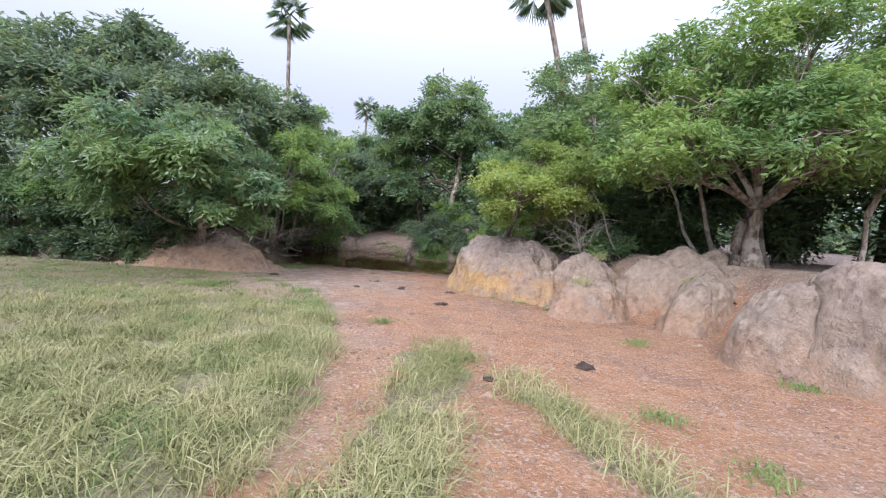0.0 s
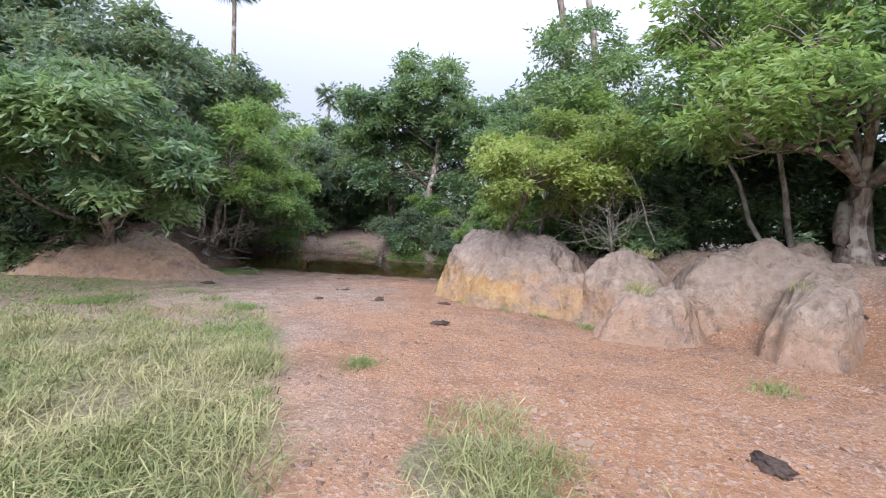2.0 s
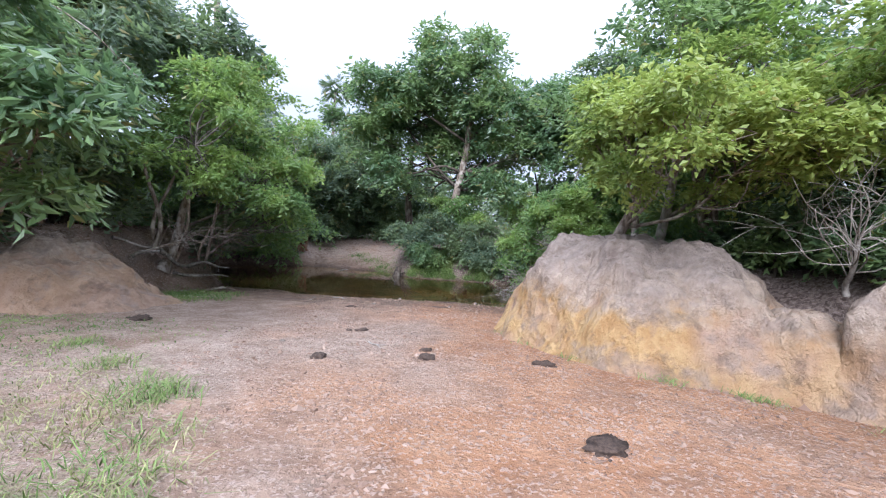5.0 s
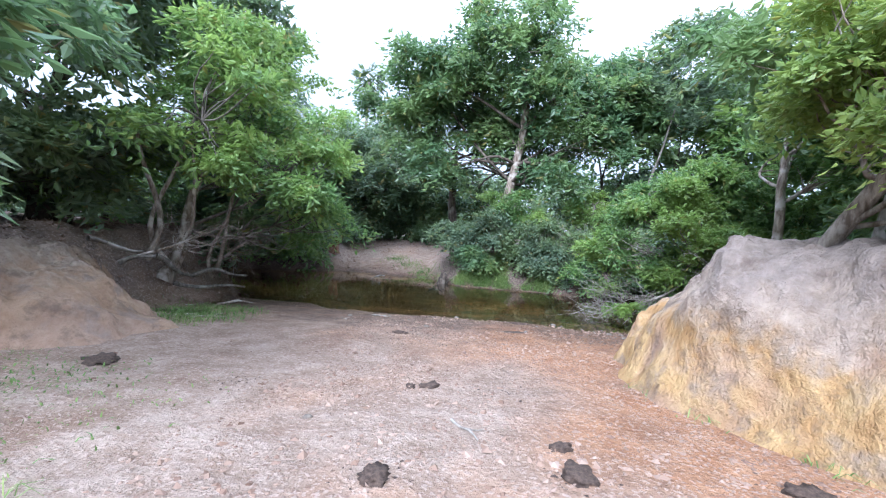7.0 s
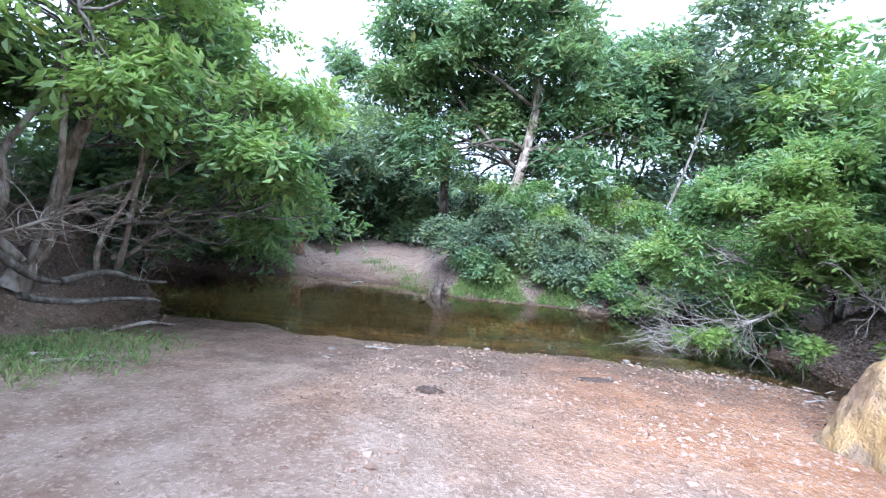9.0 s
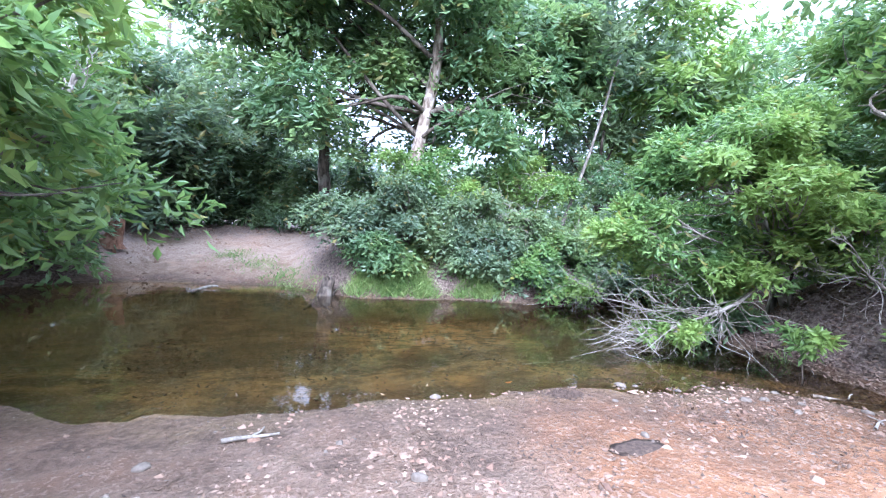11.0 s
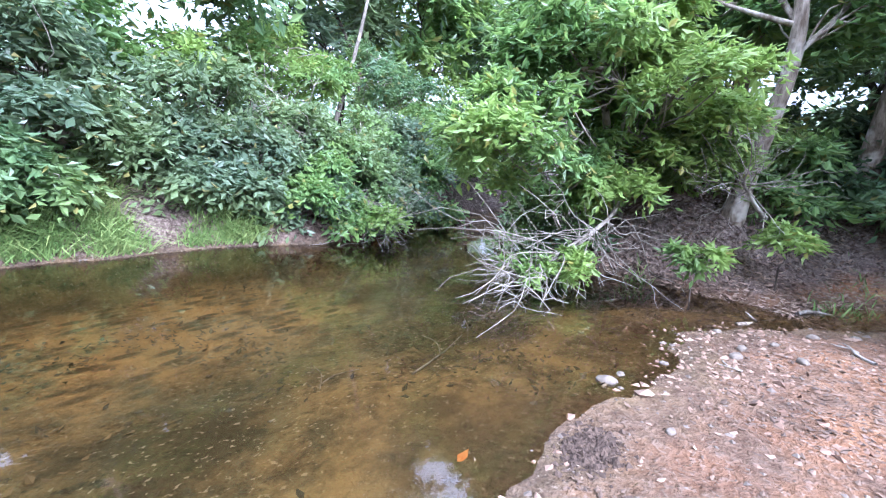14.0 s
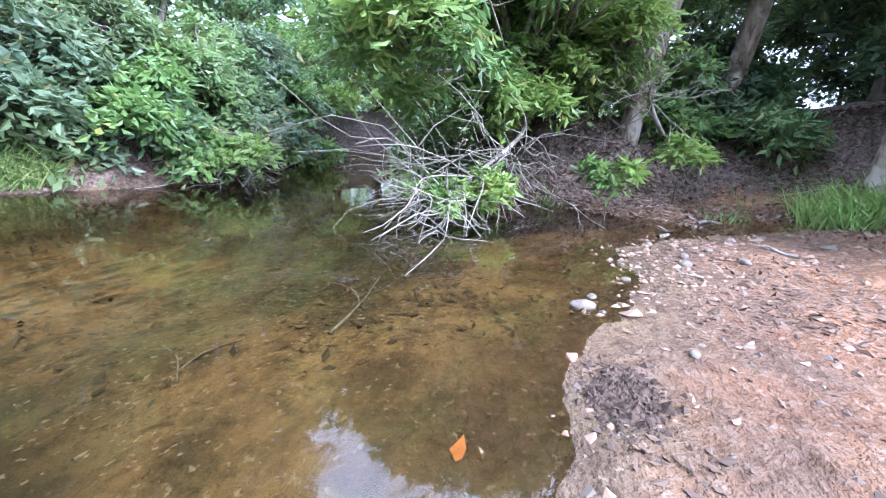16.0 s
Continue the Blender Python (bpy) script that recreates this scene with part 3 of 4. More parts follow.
for i, (x, y, z) in enumerate([(-9.6, 17.4, 2.6), (-11.8, 16.6, 2.8), (-14.0, 16.4, 2.7), (-8.2, 22.6, 1.9), (-17.0, 16.6, 2.9), (-20.5, 16.2, 3.0), (-9.0, 18.4, 2.6), (-8.0, 21.2, 1.9), (-9.2, 19.4, 2.8), (-10.4, 22.4, 2.6), (-8.1, 27.9, 1.4), (-9.3, 27.2, 1.3), (-7.9, 22.0, 1.3), (-10.6, 27.3, 1.6), (-8.9, 28.6, 2.0)]):
    tree("shrub", "dense green shrub on the creek bank", (x, y + 0.4), 0.06, [(x, y, z, 1.5, 1.1, 1.1), (x + 0.9, y + 0.5, z + 0.7, 1.1, 1.0, 0.9)],
         6500, 0.17, (LEAF_GREY, LEAF_DEEP, LEAF_FRESH)[i % 3], seed=30 + i, group="bank shrubs", spread=0.25, category="shrub")

# ---- trees of the right terrace ----
spreading = tree("spreading_tree", "gnarled forked tree with a wide green crown", (8.55, 11.3), 0.27,
     [(7.0, 10.8, 5.5, 1.8, 1.7, 0.95), (5.7, 11.0, 4.6, 1.3, 1.4, 0.9), (8.8, 9.6, 5.2, 1.8, 1.7, 1.0), (7.8, 8.6, 4.6, 1.3, 1.3, 0.6), (10.4, 10.2, 5.4, 2.0, 2.0, 1.2),
      (7.4, 11.2, 7.0, 1.9, 1.8, 1.1), (9.6, 11.2, 7.4, 2.2, 2.0, 1.3), (6.0, 12.2, 6.3, 1.3, 1.4, 0.9), (11.6, 8.8, 6.4, 2.0, 2.0, 1.3), (6.3, 10.0, 4.5, 1.3, 1.2, 0.55), (9.5, 9.8, 4.3, 1.4, 1.3, 0.55)],
     62000, 0.12, LEAF_FRESH, BARK, seed=21, fork=(8.5, 11.2, 3.35), spread=0.19, twigs=20, spread_limbs=False)
tree("yellow_green_tree", "yellow-green bushy tree growing behind the clay mound", (2.95, 16.3), 0.11,
     [(3.2, 13.9, 3.5, 1.5, 1.3, 1.0), (4.4, 13.6, 4.0, 1.4, 1.3, 1.0), (2.9, 15.2, 3.5, 1.3, 1.3, 1.1), (4.9, 14.6, 3.4, 1.4, 1.3, 1.0), (3.7, 15.0, 4.7, 1.3, 1.3, 0.8)],
     46000, 0.085, LEAF_LIME, BARK, seed=22, slim=0.55, spread=0.15, twigs=26, fork=(3.7, 15.2, 4.0), lift=1.55)
tree("slender_tree", "tall slender tree with airy grey-green crown", (5.2, 17.0), 0.13,
     [(4.2, 16.4, 6.3, 1.3, 1.3, 1.2), (5.3, 17.6, 7.9, 1.6, 1.5, 1.4), (3.6, 17.4, 5.0, 1.2, 1.3, 1.0), (6.3, 16.4, 6.4, 1.5, 1.4, 1.1)],
     15000, 0.14, LEAF_DEEP, BARK, seed=23, spread=0.24)
tree("slender_tree", "leaning pale-trunked tree behind the mound", (3.6, 16.6), 0.12,
     [(5.6, 16.0, 5.2, 1.4, 1.4, 1.0), (4.6, 18.2, 4.2, 1.2, 1.2, 1.0), (6.4, 15.0, 4.4, 1.5, 1.3, 1.0)],
     11000, 0.14, LEAF_FRESH, BARK_PALE, seed=24, spread=0.24, fork=(4.3, 16.4, 4.0))
# most of these take the leaf copy with shade in its colour
for i, (x, y, h, w, mat) in enumerate([(9.5, 15.0, 8.5, 2.5, LEAF_SHADE_TINT), (13.0, 13.0, 8.0, 2.6, LEAF_SHADE_TINT), (12.5, 17.5, 9.5, 2.8, LEAF_DEEP), (16.0, 9.5, 8.0, 2.8, LEAF_SHADE_TINT), (17.0, 15.0, 9.0, 3.0, LEAF_SHADE_TINT), (9.0, 21.0, 8.0, 2.4, LEAF_DEEP), (14.5, 21.5, 9.0, 3.0, LEAF_SHADE_TINT), (15.0, 5.5, 7.5, 2.6, LEAF_DEEP), (19.0, 3.0, 8.0, 3.0, LEAF_SHADE_TINT)]):
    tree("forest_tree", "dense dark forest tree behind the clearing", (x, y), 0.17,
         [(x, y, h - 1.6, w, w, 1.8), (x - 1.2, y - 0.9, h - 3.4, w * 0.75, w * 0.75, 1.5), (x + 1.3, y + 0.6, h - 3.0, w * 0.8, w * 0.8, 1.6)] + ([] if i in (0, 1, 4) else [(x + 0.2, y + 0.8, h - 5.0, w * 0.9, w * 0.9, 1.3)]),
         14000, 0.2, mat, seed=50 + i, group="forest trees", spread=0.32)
# the canopy's shade is painted into the leaf colour of these shrubs
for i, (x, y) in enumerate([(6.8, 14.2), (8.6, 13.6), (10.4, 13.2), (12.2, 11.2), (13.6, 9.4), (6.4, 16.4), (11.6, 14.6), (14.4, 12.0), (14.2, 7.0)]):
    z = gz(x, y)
    tree("shrub", "understory shrub with shade-darkened leaf colour below the forest canopy", (x, y), 0.05, [(x, y, z + 0.9, 1.1, 0.9, 0.9), (x + 0.5, y + 0.5, z + 1.9, 0.9, 0.9, 0.9)],
         4500, 0.15, LEAF_SHADE_TINT, seed=70 + i, group="understory shrubs", spread=0.25, category="shrub")

v, f = tubes([(crooked(np.random.default_rng(8), (7.95, 11.0, 1.8), (8.4, 11.2, 3.4), 12, 0.07), np.linspace(0.13, 0.10, 12)), (crooked(np.random.default_rng(9), (8.95, 11.1, 1.85), (8.6, 11.2, 3.2), 10, 0.06), np.linspace(0.08, 0.06, 10))], 9)
part("trunk", mesh_np("trunk", v, f, BARK_DARK, True), spreading)

# ---- trees at the creek, right of the crossing ----
tree("creek_bush", "bright green leafy bush leaning over the creek", (5.3, 21.5), 0.09,
     [(3.2, 21.6, 2.5, 1.1, 1.0, 0.9), (2.5, 21.9, 1.8, 0.8, 0.9, 0.6), (3.9, 20.8, 2.3, 1.0, 1.0, 0.8), (3.3, 21.7, 3.2, 1.0, 1.0, 0.8), (4.4, 20.1, 1.9, 0.8, 0.8, 0.55), (4.6, 21.6, 3.2, 1.2, 1.2, 1.1), (3.8, 21.9, 1.4, 0.9, 0.7, 0.5), (5.0, 20.6, 1.7, 0.7, 0.7, 0.5), (4.2, 21.1, 1.5, 0.8, 0.7, 0.5)],
     50000, 0.10, LEAF_FRESH, BARK_PALE, seed=25, spread=0.15, twigs=26, slim=0.40, fork=(4.4, 21.6, 2.2))
tree("creek_bush", "dense green bush on the littered bank", (6.0, 22.3), 0.08,
     [(5.8, 22.4, 2.2, 1.1, 0.8, 0.8), (6.6, 22.0, 3.0, 1.1, 1.0, 0.9), (5.4, 22.0, 3.4, 1.0, 1.0, 0.8), (7.4, 22.6, 2.4, 1.0, 0.8, 0.9)],
     14000, 0.13, LEAF_FRESH, BARK_PALE, seed=34, spread=0.17, twigs=7)
tree("creek_tree", "mottled thick trunk with high green crown", (5.15, 19.95), 0.11,
     [(6.4, 20.2, 4.9, 1.6, 1.6, 0.8), (7.8, 19.0, 4.6, 1.7, 1.7, 0.9), (5.8, 20.8, 4.2, 1.1, 1.1, 0.7), (8.0, 21.2, 5.2, 1.7, 1.7, 0.9), (5.6, 19.2, 3.6, 0.9, 0.9, 0.5)],
     20000, 0.15, LEAF_FRESH, BARK, seed=26, spread=0.22, fork=(5.3, 19.98, 4.4))

# shrubs deeper in have shade mixed into their leaf colour
for i, (x, y, h, mat) in enumerate([(5.0, 21.3, 0.8, LEAF_FRESH), (5.7, 19.3, 0.7, LEAF_FRESH), (4.4, 22.2, 0.5, LEAF_DEEP), (6.6, 18.6, 0.6, LEAF_SHADE_TINT), (7.6, 18.0, 0.6, LEAF_SHADE_TINT), (6.2, 20.8, 0.9, LEAF_FRESH), (7.4, 20.4, 0.8, LEAF_DEEP), (8.6, 19.2, 0.7, LEAF_SHADE_TINT), (6.9, 17.7, 0.4, LEAF_DEEP), (7.7, 18.3, 0.5, LEAF_SHADE_TINT), (8.6, 17.5, 0.5, LEAF_SHADE_TINT), (9.4, 18.6, 0.6, LEAF_DEEP), (6.0, 18.2, 0.3, LEAF_DEEP), (8.4, 22.6, 0.9, LEAF_DEEP), (10.0, 21.6, 0.9, LEAF_SHADE_TINT), (4.2, 16.4, 0.8, LEAF_DEEP), (5.4, 15.2, 0.8, LEAF_DEEP), (5.6, 13.6, 0.6, LEAF_DEEP)]):
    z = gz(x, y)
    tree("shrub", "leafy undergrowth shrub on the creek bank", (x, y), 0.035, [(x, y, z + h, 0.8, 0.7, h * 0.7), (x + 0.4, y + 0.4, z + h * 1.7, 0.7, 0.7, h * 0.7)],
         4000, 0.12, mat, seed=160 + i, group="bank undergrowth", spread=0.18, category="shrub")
for i, (x, y, z) in enumerate([(2.95, 21.35, 0.35), (2.6, 21.75, 0.3), (3.5, 20.2, 0.55), (4.3, 19.4, 0.8)]):
    tree("small_plant", "small bright green plant at the creek edge", (x + 0.05, y), 0.012, [(x, y, z, 0.30, 0.26, 0.20)], 700, 0.09, LEAF_FRESH, seed=200 + i, group="creek edge plants", spread=0.07, each=10, twigs=4, category="plant", sunk=0.05)
# added to darken the bank face; leaf colour stands in for its shade
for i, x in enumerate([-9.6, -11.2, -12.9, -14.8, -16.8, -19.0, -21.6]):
    tree("shrub", "low shrub with shade-darkened leaf colour hanging over the bank face", (x, 16.6), 0.04, [(x, 15.6, 1.15, 1.1, 0.6, 0.6), (x + 0.7, 16.0, 2.1, 1.1, 0.8, 0.8), (x - 0.6, 15.5, 0.9, 0.8, 0.5, 0.4)],
         6000, 0.16, LEAF_SHADE_TINT, seed=180 + i, group="bank shrubs", spread=0.22, category="shrub")

# ---- trees of the far bank ----
tree("big_tree", "big dark green tree with pale trunk across the creek", (0.1, 27.8), 0.2,
     [(0.2, 27.6, 8.6, 2.6, 2.4, 1.8), (-2.0, 28.2, 8.0, 2.2, 2.2, 1.6), (2.2, 28.4, 7.6, 2.2, 2.2, 1.6), (0.0, 28.2, 10.0, 2.0, 2.0, 1.4), (-3.4, 28.8, 6.4, 1.8, 1.8, 1.2), (-3.4, 28.6, 8.4, 1.9, 1.8, 1.3), (-4.4, 29.2, 7.2, 1.6, 1.6, 1.2), (-2.2, 29.7, 4.4, 0.9, 0.7, 0.6), (-0.9, 29.9, 3.7, 0.7, 0.6, 0.5), (0.9, 29.5, 4.3, 0.8, 0.6, 0.6), (3.0, 28.0, 5.6, 1.8, 1.6, 1.2), (-1.0, 29.4, 6.0, 1.9, 1.6, 1.1), (1.0, 29.6, 5.6, 1.9, 1.6, 1.1), (4.2, 28.6, 7.6, 1.6, 1.6, 1.2), (2.7, 29.2, 6.6, 1.6, 1.3, 1.0), (1.9, 27.4, 4.4, 1.5, 1.2, 0.9), (-2.4, 27.8, 4.6, 1.4, 1.2, 0.9)],
     62000, 0.2, LEAF_DEEP, BARK, seed=27, spread=0.3, fork=(0.7, 28.0, 8.6), limb_bark=BARK_DARK)
# crown in the darker leaf copy, with forest shade in its colour
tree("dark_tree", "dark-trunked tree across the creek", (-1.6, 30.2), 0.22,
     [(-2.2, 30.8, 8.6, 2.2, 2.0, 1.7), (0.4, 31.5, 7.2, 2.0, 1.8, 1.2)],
     13000, 0.22, LEAF_SHADE_TINT, seed=28, spread=0.32, fork=(-1.9, 30.2, 5.6))
for i, (x, y, z, r) in enumerate([(-1.6, 27.1, 2.0, 1.1), (-0.2, 26.7, 2.1, 1.2), (1.4, 26.5, 1.9, 1.2), (2.8, 26.4, 1.9, 1.1), (0.6, 27.4, 3.0, 1.2), (4.4, 26.2, 1.5, 1.1), (5.6, 26.5, 1.7, 1.2), (7.2, 26.6, 1.9, 1.3), (3.3, 25.7, 0.95, 0.9), (4.4, 25.7, 0.9, 0.9), (8.8, 27.0, 2.2, 1.4), (6.4, 27.6, 3.4, 1.5), (10.4, 27.2, 2.6, 1.5), (3.6, 27.4, 3.2, 1.3), (12.5, 26.8, 2.6, 1.6), (2.2, 25.9, 1.0, 0.8), (2.9, 25.4, 0.75, 0.7), (-1.1, 26.5, 1.35, 0.8), (0.9, 26.4, 1.3, 0.8), (5.6, 25.8, 0.8, 0.8)]):
    tree("bank_shrub", "grey-green shrub hanging over the far creek bank", (x, y + 0.5), 0.05, [(x, y, z, r, r * 0.85, 0.75), (x + 0.5, y - 0.4, z - 0.4, r * 0.65, r * 0.6, 0.35)],
         7000, 0.105, LEAF_GREY if i < 4 else (LEAF_GREY, LEAF_FRESH, LEAF_DEEP)[i % 3], BARK_PALE, seed=90 + i, group="far bank shrubs", spread=0.17, twigs=26, slim=0.48, category="shrub")
for i, (x, y, h, w, mat) in enumerate([(4.7, 30.2, 10.0, 2.3, LEAF_DEEP), (7.5, 29.4, 10.9, 2.5, LEAF_GREY), (10.5, 29.5, 10.0, 2.6, LEAF_FRESH), (-4.6, 36.5, 7.0, 2.2, LEAF_SHADE_TINT), (-7.4, 34.5, 7.4, 2.2, LEAF_GREY), (13.5, 27.5, 8.5, 2.6, LEAF_DEEP), (11.0, 34.0, 10.5, 3.0, LEAF_DEEP), (17.0, 31.0, 10.5, 3.2, LEAF_DEEP), (-6.2, 38.5, 9.0, 3.0, LEAF_GREY), (-9.8, 36.0, 8.8, 2.6, LEAF_FRESH), (-12.0, 31.5, 8.6, 2.4, LEAF_GREY), (-14.5, 37.0, 11.0, 3.2, LEAF_GREY), (-12.2, 28.4, 6.4, 2.0, LEAF_FRESH), (19.0, 26.0, 9.5, 3.0, LEAF_DEEP)]):
    tree("far_tree", "leafy forest tree across the creek", (x, y), 0.17,
         [(x, y, h - 1.6, w, w, 1.8), (x - 1.3, y - 0.9, h - 3.4, w * 0.75, w * 0.75, 1.4), (x + 1.3, y - 0.4, h - 3.6, w * 0.8, w * 0.8, 1.5)] + ([(x + 0.2, y - 0.5, h - 5.4, w * 0.8, w * 0.8, 1.2)] if x < -5 or x > 10 else [(x + 0.9, y + 0.5, h - 5.6, w * 0.45, w * 0.45, 1.0), (x - 1.0, y + 0.3, h - 6.6, w * 0.4, w * 0.4, 0.9)]),
         12500, 0.25, mat, seed=110 + i, group="far bank trees", spread=0.34)


# added as the shadows behind the beach, dark by leaf colour
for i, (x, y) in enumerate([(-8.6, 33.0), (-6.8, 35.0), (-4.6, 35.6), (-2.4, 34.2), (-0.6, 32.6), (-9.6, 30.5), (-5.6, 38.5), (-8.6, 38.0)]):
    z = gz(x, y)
    tree("shrub", "shrub with shade-darkened leaf colour at the edge of the far beach", (x, y), 0.05, [(x, y, z + 0.8, 1.3, 0.9, 0.8), (x + 0.5, y + 0.5, z + 1.8, 1.1, 0.9, 0.9)],
         5000, 0.19, LEAF_SHADE_TINT, seed=140 + i, group="beach edge shrubs", spread=0.28, category="shrub")


# ---- far woods all round ----
def far_woods():
    rng = np.random.default_rng(5)
    P, D = [], []
    for a in np.arange(0, 360, 2.6):
        if 120 < a < 240:
            dist = rng.uniform(60, 75)
        else:
            dist = rng.uniform(44, 58)
        if 96 < a < 124:
            continue
        x, y = dist * math.sin(radians(a)), 12 + dist * math.cos(radians(a))
        h = rng.uniform(8.5, 11.0) if 325 < a < 352 else rng.uniform(5.0, 7.5)
        for b in ((x, y, h, 3.4, 3.4, 2.6), (x + 1, y + 1, h * 0.45, 3.0, 3.0, 3.0), (x, y - 1, 2.2, 3.2, 2.5, 2.0)):
            p, d = shell(rng, b, 44)
            P.append(p), D.append(d)
    me = leaf_mesh("distant_forest", rng, np.concatenate(P), np.concatenate(D), 8, 0.6, 0.75, 0.6, 0.2, LEAF_GREY)
    solid("distant_forest", me, "distant line of green forest round the clearing", "forest", kind="stuff")


far_woods()


# ---- palms ----
def palm(x, y, top, seed, tx, ty):
    rng = np.random.default_rng(seed)
    foot = (x, y, gz(x, y) - 0.1)
    ob = thing("palm_tree", foot, "tall slender palm with a tuft of fan leaves", "palm", "palms over the forest")
    v, f = tubes([(crooked(rng, foot, (tx, ty, top), 14, 0.008), np.linspace(0.15, 0.09, 14))], 9)
    part("trunk", mesh_np("trunk", v, f, BARK, True), ob)
    V, n = [], 0
    for k in range(44):
        az, el = rng.uniform(0, 2 * np.pi), rng.uniform(-0.9, 1.2)
        d = np.array([math.cos(az) * math.cos(el), math.sin(az) * math.cos(el), math.sin(el)])
        hub = np.array([tx, ty, top]) + d * 0.75
        side = np.cross(d, [0, 0, 1.0])
        side /= np.linalg.norm(side) + 1e-6
        for s in np.linspace(-1.25, 1.25, 13):
            tip = hub + (d * math.cos(s) + side * math.sin(s)) * 0.75 + np.array([0, 0, -0.35 * abs(s) - 0.15])
            w = np.cross(tip - hub, d + 0.3) * 0.05
            V += [hub, (hub + tip) / 2 + w, tip, (hub + tip) / 2 - w]
            n += 1
    part("crown", mesh_np("crown", np.array(V), np.arange(n * 4).reshape(-1, 4), LEAF_SHADE_TINT), ob)


palm(-9.3, 24.6, 13.3, 1, -9.0, 24.6)
palm(6.6, 18.5, 11.9, 2, 3.9, 17.8)
palm(7.7, 20.4, 14.0, 3, 5.2, 19.7)
palm(-8.9, 41.8, 12.4, 4, -8.8, 41.5)


# ---- grass ----
def blades(name, rng, xy, height, width, mat, label, lean=1.0, base=None):
    """Single bent blades, five corners each."""
    n = len(xy)
    z = ground_z(xy[:, 0], xy[:, 1]) if base is None else np.full(n, base)
    p = np.column_stack([xy, z - 0.01])
    az = rng.uniform(0, 2 * np.pi, n)
    side = np.column_stack([np.cos(az), np.sin(az), np.zeros(n)])
    h = height * rng.uniform(0.45, 1.3, n)
    b = rng.normal(0, lean, (n, 2)) + np.array([0.18, 0.05])
    bend = np.column_stack([b, np.zeros(n)]) * h[:, None]
    w = (width * rng.uniform(0.6, 1.3, n))[:, None]
    up = np.array([0, 0, 1.0])
    m = p + up * h[:, None] * 0.6 + bend * 0.35
    t = p + up * (h * np.clip(1 - 0.36 * np.hypot(b[:, 0], b[:, 1]), 0.25, 1))[:, None] + bend
    v = np.stack([p - side * w, p + side * w, m + side * w * 0.8, m - side * w * 0.8, t, t + side * 0.001], 1).reshape(-1, 3)
    k = np.arange(n)[:, None] * 6
    f = np.concatenate([k + np.array([0, 1, 2, 3]), k + np.array([3, 2, 5, 4])])
    return solid(name, mesh_np(name, v, f, mat), label, "grass", kind="stuff")


def scatter(rng, n, x0, x1, y0, y1, keep):
    xy = np.column_stack([rng.uniform(x0, x1, n), rng.uniform(y0, y1, n)])
    return xy[rng.uniform(0, 1, n) < keep(xy[:, 0], xy[:, 1])]


def grass_edge(y):
    return np.interp(y, [0, 3, 4.5, 6, 8.5, 11, 12.3, 12.6], [0.7, 0.55, 0.45, 0.2, -0.6, -1.6, -2.5, -3.4])


def tufty(x, y):
    return 0.5 + 0.5 * np.clip(1.8 * wobble(x, y, 2.6, 12) + 0.6 * wobble(x, y, 7.0, 13), -1, 1)


rng = np.random.default_rng(77)
near = scatter(rng, 190000, -7.5, 1.2, 0.2, 12.6, lambda x, y: np.clip((grass_edge(y) - x) / 0.35, 0, 1) * (0.06 + 0.94 * tufty(x, y)) * np.interp(y, [0, 8, 10, 12.6], [1, 0.9, 0.5, 0.2]) * np.clip((x + 8) / 3, 0.25, 1))
blades("tall_grass", rng, near, np.interp(near[:, 1], [5.5, 8.5, 10.5, 12.6], [0.25, 0.21, 0.12, 0.06]) * (0.55 + 0.6 * tufty(near[:, 0] * 1.3, near[:, 1] * 1.3)), 0.0045, GRASS_DRY, "tall bent dry and green pasture grass")
green = scatter(rng, 60000, -6.5, 1.0, 0.2, 12.6, lambda x, y: np.clip((grass_edge(y) - x) / 0.3, 0, 1) * np.clip(1.6 * wobble(x, y, 1.6, 15), 0, 1))
blades("short_grass", rng, green, 0.13, 0.005, GRASS_GREEN, "short fresh green grass on the pasture")
short = scatter(rng, 50000, -16, -3.0, 9, 16, lambda x, y: np.clip((-3.2 - x) / 3, 0, 1) * np.clip((15.7 - y) / 1.5, 0, 1) * (0.25 + 0.75 * tufty(x, y)))
blades("lawn_grass", rng, short, 0.05, 0.008, GRASS_GREEN, "short grazed grass below the bank")
middle = scatter(rng, 19000, 0.5, 2.3, 1.0, 7.4, lambda x, y: np.clip((0.55 + 0.28 * wobble(x, y, 2.4, 31) - np.abs(x - 1.4)) / 0.3, 0, 1) * (0.1 + 0.9 * tufty(x, y)))
blades("tall_grass", rng, middle, 0.22, 0.0045, GRASS_DRY, "tuft of dry grass between the wheel tracks")
right = scatter(rng, 14000, 1.9, 4.6, 2.0, 5.9, lambda x, y: np.clip((0.48 + 0.25 * wobble(x, y, 2.4, 32) - np.abs(x - 2.75 - 0.42 * (5.0 - y))) / 0.3, 0, 1) * (0.1 + 0.9 * tufty(x, y)))
blades("tall_grass", rng, right, 0.22, 0.0045, GRASS_DRY, "strip of dry grass beside the red track")
bank = scatter(rng, 42000, -1.8, 1.9, 25.3, 27.0, lambda x, y: np.clip(0.5 + 1.1 * wobble(x, y, 2.2, 41), 0, 1) * np.clip((27.0 - y) / 0.5, 0, 1) * np.clip(np.abs(x + 0.15) / 0.2, 0, 1))
bank = bank[ground_z(bank[:, 0], bank[:, 1]) > 0.02]
blades("bank_grass", rng, bank, 0.25, 0.008, GRASS_GREEN, "green grass tufts on the far bank")
foot = scatter(rng, 9000, -7.4, -4.9, 16.6, 20.2, lambda x, y: np.clip(1 - np.hypot((x + 6.1) / 1.2, (y - 18.4) / 1.6), 0, 1))
